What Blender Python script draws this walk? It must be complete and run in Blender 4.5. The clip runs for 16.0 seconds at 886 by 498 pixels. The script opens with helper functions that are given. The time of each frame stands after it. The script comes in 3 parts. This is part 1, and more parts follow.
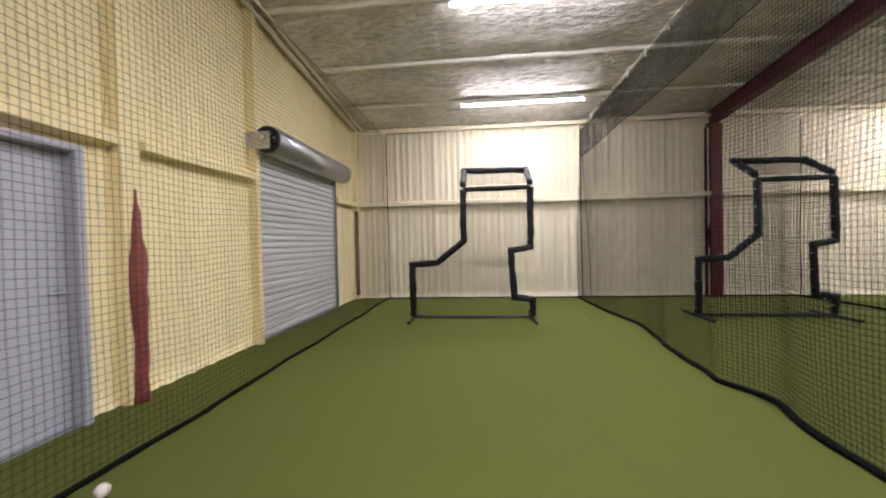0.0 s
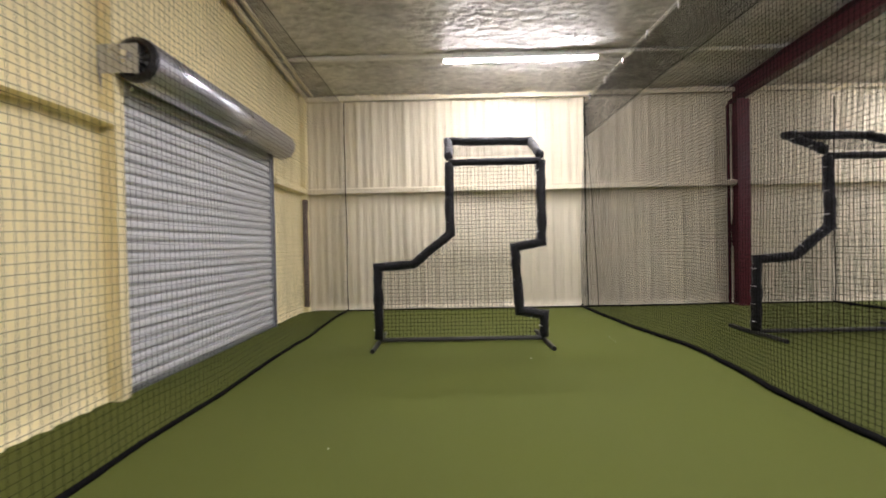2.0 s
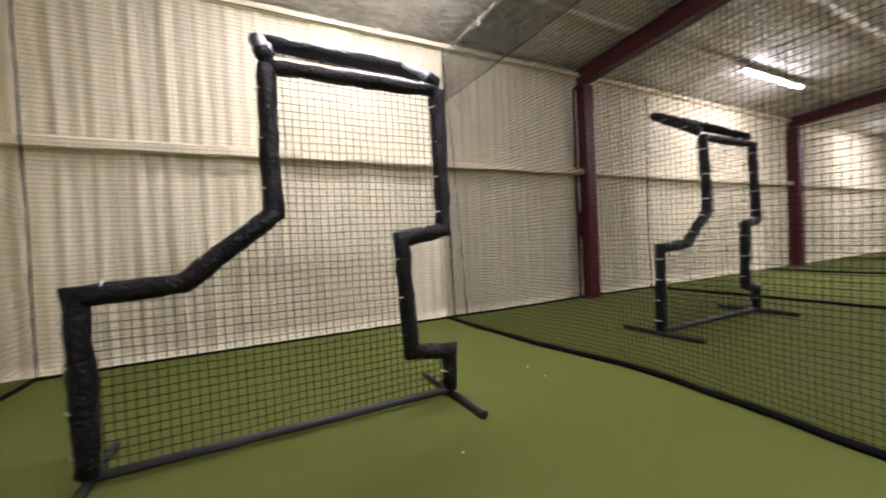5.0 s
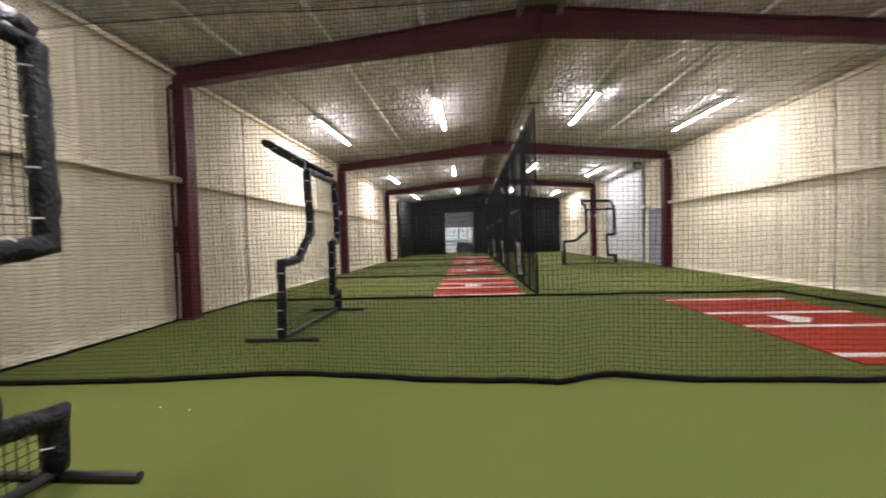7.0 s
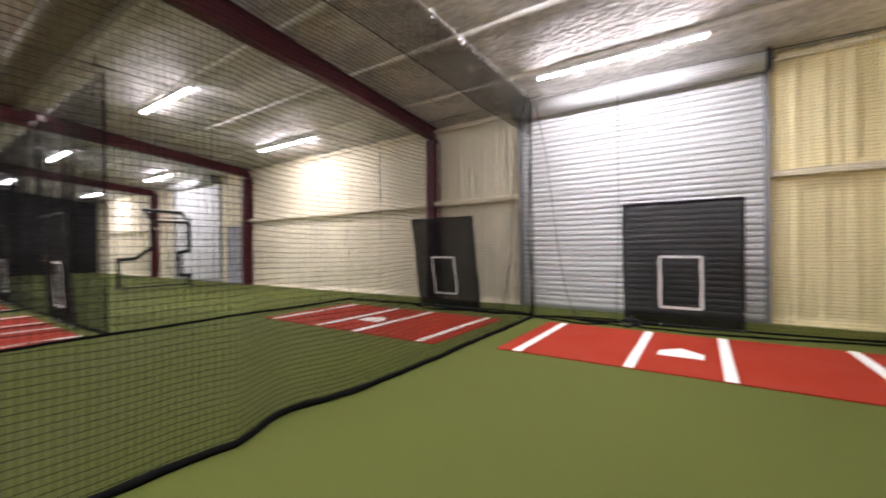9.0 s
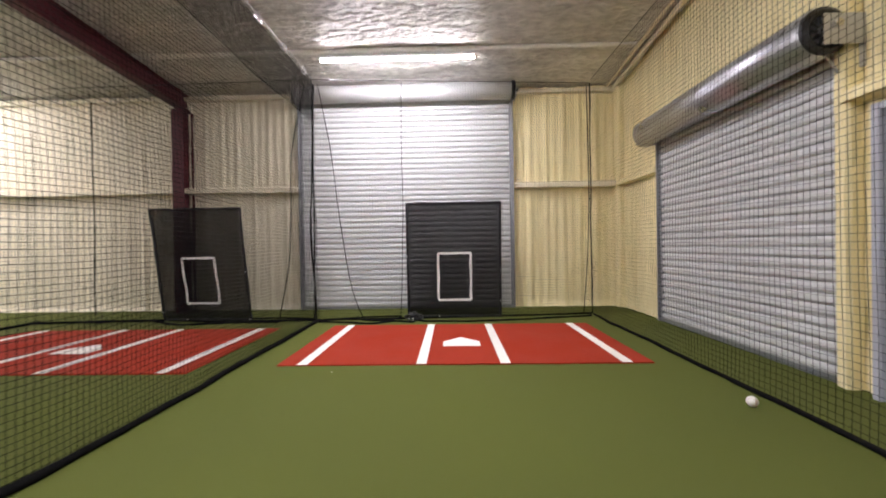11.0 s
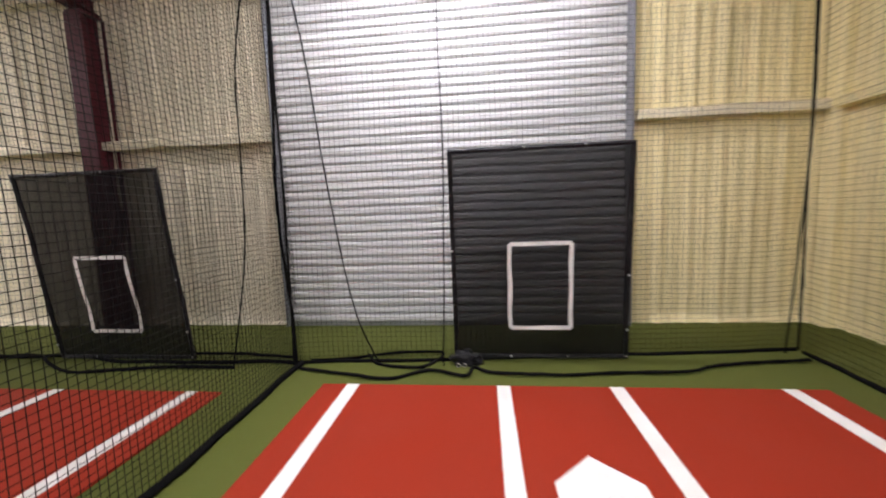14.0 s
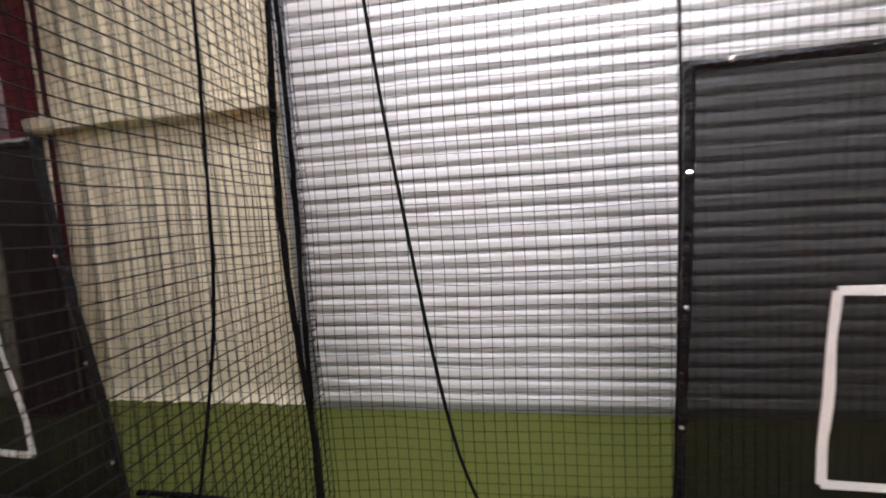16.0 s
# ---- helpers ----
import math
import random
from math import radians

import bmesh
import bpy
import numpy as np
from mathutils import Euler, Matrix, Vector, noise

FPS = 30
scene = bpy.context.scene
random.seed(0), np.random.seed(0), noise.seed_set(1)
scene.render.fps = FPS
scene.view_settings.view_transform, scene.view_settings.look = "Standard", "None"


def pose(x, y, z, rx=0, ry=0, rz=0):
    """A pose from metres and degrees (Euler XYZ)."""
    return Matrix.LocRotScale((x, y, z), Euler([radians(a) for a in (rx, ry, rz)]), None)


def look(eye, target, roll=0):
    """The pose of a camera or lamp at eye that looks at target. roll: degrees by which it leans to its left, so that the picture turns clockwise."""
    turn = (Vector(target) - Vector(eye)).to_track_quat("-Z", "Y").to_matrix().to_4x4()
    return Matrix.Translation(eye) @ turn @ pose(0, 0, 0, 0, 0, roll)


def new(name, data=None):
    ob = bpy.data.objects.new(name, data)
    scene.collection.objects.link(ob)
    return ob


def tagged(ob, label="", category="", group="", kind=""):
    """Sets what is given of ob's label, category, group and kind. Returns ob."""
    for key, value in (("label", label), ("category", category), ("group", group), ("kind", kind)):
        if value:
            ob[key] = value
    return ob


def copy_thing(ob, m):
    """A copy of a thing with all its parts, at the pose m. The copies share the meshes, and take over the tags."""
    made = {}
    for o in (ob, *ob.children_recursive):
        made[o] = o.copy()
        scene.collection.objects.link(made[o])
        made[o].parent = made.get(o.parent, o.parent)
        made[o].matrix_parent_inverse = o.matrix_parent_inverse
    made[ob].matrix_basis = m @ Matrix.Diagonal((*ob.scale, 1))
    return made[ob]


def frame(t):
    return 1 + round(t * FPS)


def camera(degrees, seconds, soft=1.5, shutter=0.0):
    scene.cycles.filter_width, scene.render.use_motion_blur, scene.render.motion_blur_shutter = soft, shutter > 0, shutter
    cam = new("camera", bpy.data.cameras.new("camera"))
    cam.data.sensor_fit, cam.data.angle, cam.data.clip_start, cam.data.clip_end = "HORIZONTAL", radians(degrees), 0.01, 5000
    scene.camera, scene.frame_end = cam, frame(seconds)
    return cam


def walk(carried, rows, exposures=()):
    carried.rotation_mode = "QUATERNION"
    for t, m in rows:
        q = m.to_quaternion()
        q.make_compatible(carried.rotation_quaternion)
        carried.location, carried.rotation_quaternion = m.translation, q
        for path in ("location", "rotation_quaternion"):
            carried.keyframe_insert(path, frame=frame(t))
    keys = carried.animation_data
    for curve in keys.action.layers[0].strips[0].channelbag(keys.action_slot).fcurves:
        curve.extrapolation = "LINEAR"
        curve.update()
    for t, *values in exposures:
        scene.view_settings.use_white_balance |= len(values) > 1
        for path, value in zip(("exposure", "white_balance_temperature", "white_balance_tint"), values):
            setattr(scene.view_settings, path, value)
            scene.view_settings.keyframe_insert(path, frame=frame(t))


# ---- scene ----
cam = camera(97.8, 16.0, soft=1.9, shutter=0.5)
PATH = [
    (0, (0.28, 0.219, 1.333), (0.065, 2.207, 1.295), -1.3),
    (0.5, (0.062, 0.621, 1.36), (-0.081, 2.616, 1.359), -1.0),
    (1, (-0.07, 1.046, 1.382), (-0.19, 3.042, 1.408), -0.9),
    (1.5, (-0.074, 1.576, 1.289), (-0.171, 3.573, 1.282), -1.2),
    (2, (-0.089, 2.048, 1.202), (-0.12, 4.048, 1.182), -1.2),
    (2.5, (-0.057, 2.532, 1.163), (-0.047, 4.531, 1.1), -1.3),
    (3, (-0.019, 3.041, 1.166), (0.054, 5.039, 1.122), -1.3),
    (5.5, (-0.401, 4.381, 1.117), (0.935, 5.869, 1.079), -2.2),
    (6, (-0.584, 4.389, 1.093), (1.152, 5.382, 1.064), -1.4),
    (6.5, (-0.715, 4.47, 1.144), (1.219, 4.977, 1.117), -1.5),
    (7, (-0.764, 4.657, 1.187), (1.231, 4.789, 1.136), -1.6),
    (7.5, (-0.654, 4.849, 1.164), (1.332, 4.615, 1.112), -1.7),
    (8, (-0.372, 5.052, 1.208), (1.489, 4.321, 1.161), -1.4),
    (8.5, (-0.19, 5.163, 1.206), (1.374, 3.917, 1.182), -1.1),
    (9, (-0.009, 5.203, 1.191), (1.103, 3.54, 1.19), -0.6),
    (9.5, (0.191, 5.135, 1.126), (0.828, 3.24, 1.167), -0.2),
    (10, (0.281, 5.188, 1.159), (0.569, 3.21, 1.201), -0.6),
    (12.5, (0.291, 3.363, 1.135), (0.27, 1.366, 1.014), -0.9),
    (13, (0.347, 2.866, 1.142), (0.328, 0.871, 0.995), -0.8),
    (13.5, (0.453, 2.417, 1.26), (0.554, 0.427, 1.094), -1.2),
    (14, (0.719, 1.991, 1.369), (0.931, 0.014, 1.157), -2.1),
    (14.5, (0.976, 1.544, 1.353), (1.317, -0.417, 1.159), -2.8),
    (15, (1.278, 1.122, 1.306), (1.635, -0.843, 1.182), -2.8),
    (15.5, (1.475, 0.618, 1.32), (1.825, -1.35, 1.25), -2.8),
    (16, (1.63, 0.19, 1.375), (1.95, -1.78, 1.205), -3.3),
]
EXPOSURES = [(0.0, 0.08), (3.0, 0.0), (5.5, 0.08), (6.5, 0.26), (7.2, 0.36), (8.0, 0.46), (8.7, 0.28), (9.5, 0.03), (12.5, 0.03), (14.0, 0.0), (15.0, 0.12), (16.0, 0.2)]
walk(cam, [(t, look(eye, target, roll)) for t, eye, target, roll in PATH], EXPOSURES)
TUBE_STRENGTH = 190.0

# ---------------- light ----------------
world = bpy.data.worlds.new("world")
scene.world = world
world.use_nodes = True
world.node_tree.nodes["Background"].inputs[0].default_value = (0.6, 0.7, 0.8, 1)
world.node_tree.nodes["Background"].inputs[1].default_value = 0.02

# ---------------- plan (metres) ----------------
WALL_A, WALL_B, GABLE, FAR = 9.4, -2.45, -2.85, 29.6
RIDGE, EAVE, SLOPE = 3.5, 4.04, 0.108
NET_L, NET_R = -2.0, 2.45
NETS_BEYOND = (7.0, 11.65, 16.3, 20.95, 25.6)
END_A, END_B = 9.26, -1.23
CABLE = 3.78
BENTS = (5.26, 13.28, 21.2)


def roof_z(y):
    return EAVE + SLOPE * ((WALL_A - y) if y > RIDGE else (y - WALL_B))


# ---------------- materials ----------------
def material(name, colour, rough=0.6, metal=0.0, vary=0.12, scale=3.0, fine=60.0, bump=0.15, depth=0.004, stretch=(1, 1, 1), sheen=0.0, spec=0.5):
    m = bpy.data.materials.new(name)
    m.use_nodes = True
    nt = m.node_tree
    bs = nt.nodes["Principled BSDF"]
    bs.inputs["Roughness"].default_value = rough
    bs.inputs["Metallic"].default_value = metal
    bs.inputs["Specular IOR Level"].default_value = spec
    tc = nt.nodes.new("ShaderNodeTexCoord")
    mp = nt.nodes.new("ShaderNodeMapping")
    mp.inputs["Scale"].default_value = stretch
    nt.links.new(tc.outputs["Object"], mp.inputs[0])
    big = nt.nodes.new("ShaderNodeTexNoise")
    big.inputs["Scale"].default_value = scale
    big.inputs["Detail"].default_value = 4
    small = nt.nodes.new("ShaderNodeTexNoise")
    small.inputs["Scale"].default_value = fine
    small.inputs["Detail"].default_value = 3
    nt.links.new(mp.outputs[0], big.inputs["Vector"])
    nt.links.new(mp.outputs[0], small.inputs["Vector"])
    add = nt.nodes.new("ShaderNodeMath")
    add.operation = "ADD"
    nt.links.new(big.outputs[0], add.inputs[0])
    nt.links.new(small.outputs[0], add.inputs[1])
    ramp = nt.nodes.new("ShaderNodeMapRange")
    ramp.inputs[1].default_value, ramp.inputs[2].default_value = 0.6, 1.4
    ramp.inputs[3].default_value, ramp.inputs[4].default_value = 1 - vary, 1 + vary
    nt.links.new(add.outputs[0], ramp.inputs[0])
    mul = nt.nodes.new("ShaderNodeVectorMath")
    mul.operation = "SCALE"
    mul.inputs[0].default_value = colour
    nt.links.new(ramp.outputs[0], mul.inputs["Scale"])
    nt.links.new(mul.outputs[0], bs.inputs["Base Color"])
    bp = nt.nodes.new("ShaderNodeBump")
    bp.inputs["Strength"].default_value = bump
    bp.inputs["Distance"].default_value = depth
    nt.links.new(add.outputs[0], bp.inputs["Height"])
    nt.links.new(bp.outputs[0], bs.inputs["Normal"])
    rr = nt.nodes.new("ShaderNodeMapRange")
    rr.inputs[1].default_value, rr.inputs[2].default_value = 0.3, 0.7
    rr.inputs[3].default_value, rr.inputs[4].default_value = max(0.05, rough - 0.1), min(1, rough + 0.1)
    nt.links.new(big.outputs[0], rr.inputs[0])
    nt.links.new(rr.outputs[0], bs.inputs["Roughness"])
    return m


TURF = material("turf", (0.092, 0.106, 0.024), 0.9, 0, 0.1, 0.7, 420, 0.5, 0.006, spec=0.12)
FOAM_YELLOW = material("fresh_spray_foam", (0.9, 0.79, 0.46), 0.75, 0, 0.12, 2.2, 34, 0.9, 0.02, (1, 1, 0.09), spec=0.25)
FOAM = material("spray_foam", (0.82, 0.745, 0.555), 0.75, 0, 0.12, 2.2, 34, 1.0, 0.022, (1, 1, 0.07), spec=0.25)
LINER = material("roof_liner", (0.58, 0.56, 0.52), 0.55, 0.25, 0.4, 1.8, 11, 1.0, 0.11, (0.6, 1.3, 1))
PURLIN = material("purlin_wrap", (0.74, 0.72, 0.66), 0.55, 0.05, 0.15, 2, 20, 0.5, 0.02)
RED = material("red_primer_steel", (0.075, 0.009, 0.014), 0.5, 0, 0.25, 2, 40, 0.2, 0.003, spec=0.25)
GALV = material("galvanised_sheet", (0.5, 0.5, 0.52), 0.34, 0.8, 0.06, 3, 30, 0.03, 0.001)
SLAT = material("grey_painted_slats", (0.62, 0.625, 0.62), 0.5, 0.0, 0.07, 2, 50, 0.1, 0.002, spec=0.35)
GUIDE = material("steel_guide", (0.34, 0.35, 0.37), 0.4, 0.6, 0.12, 4, 60)
GREYDOOR = material("grey_door_paint", (0.46, 0.47, 0.52), 0.4, 0, 0.05, 2, 90, 0.08, 0.002)
DARKSTEEL = material("dark_steel", (0.014, 0.014, 0.015), 0.42, 0.2, 0.2, 6, 60)
VINYL = material("black_vinyl_pad", (0.004, 0.004, 0.006), 0.38, 0, 0.3, 9, 40, 0.9, 0.02, spec=0.28)
NETTING = material("black_twine", (0.006, 0.006, 0.006), 0.85, 0, 0.2, 5, 50, spec=0.08)
ROPE = material("black_rope", (0.006, 0.006, 0.006), 0.9, 0, 0.3, 8, 150, 0.8, 0.006, spec=0.06)
MAT_RED = material("red_turf_mat", (0.29, 0.027, 0.011), 0.85, 0, 0.08, 1.5, 350, 0.4, 0.003, spec=0.15)
WHITE = material("white_turf_line", (0.78, 0.77, 0.73), 0.85, 0, 0.07, 6, 300, 0.3, 0.003, spec=0.2)
TAPE = material("white_tape", (0.8, 0.82, 0.8), 0.6, 0, 0.1, 12, 90, 0.3, 0.002)
STEELPIN = material("bright_steel", (0.75, 0.75, 0.76), 0.25, 0.9, 0.05)
LEATHER = material("ball_leather", (0.75, 0.73, 0.68), 0.6, 0, 0.08, 20, 120)
CURTAIN = material("black_curtain", (0.012, 0.012, 0.014), 0.8, 0, 0.25, 2, 40, 0.4, 0.02)
LACE = material("white_lacing", (0.6, 0.6, 0.58), 0.7)
PLASTER = material("lobby_paint", (0.8, 0.8, 0.8), 0.6)
TILE = material("lobby_floor", (0.2, 0.2, 0.2), 0.4)

# pads are woven mesh: a little light passes
PADMESH = material("woven_pad_mesh", (0.009, 0.0085, 0.009), 0.75, 0, 0.2, 3, 120, 0.3, 0.003, spec=0.1)
_nt = PADMESH.node_tree
_mix = _nt.nodes.new("ShaderNodeMixShader")
_tr = _nt.nodes.new("ShaderNodeBsdfTransparent")
_mix.inputs[0].default_value = 0.33
_nt.links.new(_nt.nodes["Principled BSDF"].outputs[0], _mix.inputs[1])
_nt.links.new(_tr.outputs[0], _mix.inputs[2])
_nt.links.new(_mix.outputs[0], _nt.nodes["Material Output"].inputs[0])

GLASS = bpy.data.materials.new("door_glass")
GLASS.use_nodes = True
GLASS.node_tree.nodes["Principled BSDF"].inputs["Transmission Weight"].default_value = 1
GLASS.node_tree.nodes["Principled BSDF"].inputs["Roughness"].default_value = 0.02


def glow(name, colour, strength):
    m = bpy.data.materials.new(name)
    m.use_nodes = True
    bs = m.node_tree.nodes["Principled BSDF"]
    bs.inputs["Base Color"].default_value = (0.9, 0.9, 0.9, 1)
    bs.inputs["Emission Color"].default_value = (*colour, 1)
    bs.inputs["Emission Strength"].default_value = strength
    return m


TUBE = glow("led_tube", (1.03, 0.975, 1.06), TUBE_STRENGTH)
SKYGLOW = glow("lobby_lamp", (0.85, 0.92, 1.0), 150)


# ---------------- mesh helpers ----------------
def mesh_object(name, bm, mat, smooth=False):
    me = bpy.data.meshes.new(name)
    bmesh.ops.recalc_face_normals(bm, faces=bm.faces)
    bm.to_mesh(me)
    bm.free()
    me.materials.append(mat)
    if smooth:
        me.polygons.foreach_set("use_smooth", [True] * len(me.polygons))
    return new(name, me)


def part(name, bm, mat, parent, label="", smooth=False):
    ob = mesh_object(name, bm, mat, smooth)
    ob.parent = parent
    if label:
        ob["label"] = label
    return ob


def thing(name, at=(0, 0, 0), turn=0.0):
    ob = new(name)
    ob.empty_display_size = 0.2
    ob.matrix_basis = pose(*at, 0, 0, turn)
    return ob


def box(bm, x0, x1, y0, y1, z0, z1, bevel=0.0):
    r = bmesh.ops.create_cube(bm, size=1)
    bmesh.ops.transform(bm, matrix=Matrix.LocRotScale(((x0 + x1) / 2, (y0 + y1) / 2, (z0 + z1) / 2), None, (abs(x1 - x0), abs(y1 - y0), abs(z1 - z0))), verts=r["verts"])
    if bevel:
        edges = {e for v in r["verts"] for e in v.link_edges}
        bmesh.ops.bevel(bm, geom=list(edges), offset=bevel, segments=2, affect="EDGES")
    return bm


def boxed(*args, bevel=0.0):
    return box(bmesh.new(), *args, bevel=bevel)


def tube(bm, pts, r, n=8, wobble=0.0, closed=False):
    """A round bar along pts, mitred at the bends, its ends capped."""
    pts = [Vector(p) for p in pts]
    rings = []
    side = None
    for i, p in enumerate(pts):
        a = (p - pts[i - 1]).normalized() if (i or closed) else None
        b = (pts[(i + 1) % len(pts)] - p).normalized() if (i < len(pts) - 1 or closed) else None
        d = ((a or b) + (b or a)).normalized()
        if side is None:
            side = d.cross((0, 0, 1) if abs(d.z) < 0.9 else (0, 1, 0)).normalized()
        side = (side - d * side.dot(d)).normalized()
        up = d.cross(side)
        stretch = 1 / max(0.5, d.dot(a or b))
        mit = (b - a).normalized() if a and b and (b - a).length > 1e-3 else None
        ring = []
        for k in range(n):
            t = 2 * math.pi * k / n
            o = side * math.cos(t) + up * math.sin(t)
            if mit:
                o = o + mit * o.dot(mit) * (stretch - 1)
            rr = r * (1 + wobble * noise.noise(p * 9 + o * 1.7))
            ring.append(bm.verts.new(p + o * rr))
        rings.append(ring)
    pairs = list(zip(rings, rings[1:])) + ([(rings[-1], rings[0])] if closed else [])
    for u, v in pairs:
        for k in range(n):
            bm.faces.new((u[k], u[(k + 1) % n], v[(k + 1) % n], v[k]))
    if not closed:
        bm.faces.new(rings[0][::-1])
        bm.faces.new(rings[-1])
    return bm


def dense(a, b, step):
    a, b = Vector(a), Vector(b)
    n = max(1, int((b - a).length / step))
    return [a.lerp(b, i / n) for i in range(n + 1)]


def from_arrays(name, verts, faces, mat, smooth=False):
    me = bpy.data.meshes.new(name)
    me.from_pydata(verts, [], faces)
    me.materials.append(mat)
    me.validate()
    if smooth:
        me.polygons.foreach_set("use_smooth", [True] * len(me.polygons))
    return new(name, me)


# ---------------- floor ----------------
floor = mesh_object("floor", boxed(GABLE - 0.3, FAR + 6, WALL_B - 0.3, WALL_A + 0.3, -0.12, 0), TURF)
tagged(floor, "green artificial turf covering the whole hall floor", "floor", kind="structure")


# ---------------- foamed walls ----------------
def wall(name, rects, place, label, foam=None, rib=0.305, deep=0.023, step=0.032):
    """Foam-covered wall: rects (u0, u1, w0, w1 or a function of u); place(u, out, z) gives the world point; out points into the hall."""
    verts, faces = [], []
    for u0, u1, w0, w1 in rects:
        nu = max(2, int((u1 - u0) / step))
        nz = 26
        base = len(verts)
        for layer in (0, 1):
            for i in range(nu + 1):
                u = u0 + (u1 - u0) * i / nu
                top = w1(u) if callable(w1) else w1
                for j in range(nz + 1):
                    z = w0 + (top - w0) * j / nz
                    ph = (u / rib) % 1.0
                    o = deep * (1 if ph < 0.25 else 0.25 * math.sin(ph * 12)) + 0.02 * noise.noise((u * 1.7, z * 0.8, 3.1)) + 0.009 * noise.noise((u * 11, z * 0.7, 7.7)) + 0.006 * noise.noise((u * 9, z * 4, 1.7))
                    verts.append(place(u, o if layer == 0 else -0.2, z))
        sz = (nu + 1) * (nz + 1)
        for i in range(nu):
            for j in range(nz):
                a = base + i * (nz + 1) + j
                q = (a, a + nz + 1, a + nz + 2, a + 1)
                faces.append(q)
                faces.append(tuple(k + sz for k in q[::-1]))
        for i in range(nu):
            for j in (0, nz):
                a = base + i * (nz + 1) + j
                faces.append((a, a + nz + 1, a + nz + 1 + sz, a + sz))
        for j in range(nz):
            for i in (0, nu):
                a = base + i * (nz + 1) + j
                faces.append((a, a + 1, a + 1 + sz, a + sz))
    ob = from_arrays(name, verts, faces, foam or FOAM, True)
    return tagged(ob, label, "wall", kind="structure")


BD_X0, BD_X1, BD_TOP = -0.8, 3.05, 3.72       # large roller door in the side wall
BD2_X0, BD2_X1 = 15.4, 19.2
GD_TOP = 2.62
GD1, GD2 = (5.25, 7.87), (-0.93, 1.66)         # gable roller doors (y)
MAN = (1.94, 2.86, 2.1)                         # gable door (y, y, height)

wall("wall_north", [(GABLE - 0.2, 14.5, 0, EAVE + 0.15)], lambda u, o, z: (u, WALL_A - o, z), "cream spray-foamed wall with faint vertical ribs")
wall("wall_north_far", [(14.5, FAR, 0, EAVE + 0.15)], lambda u, o, z: (u, WALL_A - o, z), "cream spray-foamed wall with faint vertical ribs", step=0.1)
wall("wall_south_corner", [(GABLE - 0.2, BD_X0, 0, EAVE + 0.15)], lambda u, o, z: (u, WALL_B + o, z), "yellowish spray-foamed wall between corner and roller door", FOAM_YELLOW)
wall("wall_south", [(BD_X0, BD_X1, BD_TOP, EAVE + 0.15), (BD_X1, 13.85, 0, EAVE + 0.15), (13.85, 14.75, 2.1, EAVE + 0.15), (14.75, BD2_X0, 0, EAVE + 0.15)],
     lambda u, o, z: (u, WALL_B + o, z), "cream spray-foamed wall around a roller door")
wall("wall_south_far", [(BD2_X0, BD2_X1, BD_TOP, EAVE + 0.15), (BD2_X1, FAR, 0, EAVE + 0.15)], lambda u, o, z: (u, WALL_B + o, z), "cream spray-foamed wall beyond the second roller door", step=0.1)
_top = lambda u: roof_z(u) + 0.15
wall("wall_west", [(WALL_B, GD2[0], 0, _top), (GD2[0], GD2[1], GD_TOP, _top), (GD2[1], MAN[0], 0, _top), (MAN[0], MAN[1], MAN[2], _top), (MAN[1], GD1[0], 0, _top), (GD1[0], GD1[1], GD_TOP, _top), (GD1[1], WALL_A, 0, _top)],
     lambda u, o, z: (GABLE + o, u, z), "yellowish spray-foamed gable wall with three door openings", FOAM_YELLOW)


def beam(name, x0, x1, y0, y1, z0, z1, mat, label, sag=0.012):
    """A foam-covered rail with a lumpy outline."""
    bm = bmesh.new()
    long_x = (x1 - x0) > (y1 - y0) and (x1 - x0) > (z1 - z0)
    tall = (z1 - z0) > (y1 - y0) and (z1 - z0) > (x1 - x0)
    L = (x1 - x0) if long_x else ((z1 - z0) if tall else (y1 - y0))
    n = max(2, int(L / 0.12))
    prof = [(0, 0), (1, 0.06), (1, 0.8), (0.75, 1), (0, 1.0)]
    rings = []
    for i in range(n + 1):
        f = i / n
        ring = []
        for k, (p, q) in enumerate(prof):
            if long_x:
                v = Vector((x0 + L * f, y0 + (y1 - y0) * p, z0 + (z1 - z0) * q))
            elif tall:
                v = Vector((x0 + (x1 - x0) * p, y0 + (y1 - y0) * q, z0 + L * f))
            else:
                v = Vector((x0 + (x1 - x0) * p, y0 + L * f, z0 + (z1 - z0) * q))
            v += sag * noise.noise_vector(v * 2.5 + Vector((k, 0, 0)))
            ring.append(bm.verts.new(v))
        rings.append(ring)
    for a, b in zip(rings, rings[1:]):
        for k in range(5):
            bm.faces.new((a[k], a[(k + 1) % 5], b[(k + 1) % 5], b[k]))
    bm.faces.new(rings[0])
    bm.faces.new(rings[-1][::-1])
    return tagged(mesh_object(name, bm, mat), label, "trim", kind="structure")


GIRT0, GIRT1 = 2.2, 2.31
GABLE_POST = 3.27
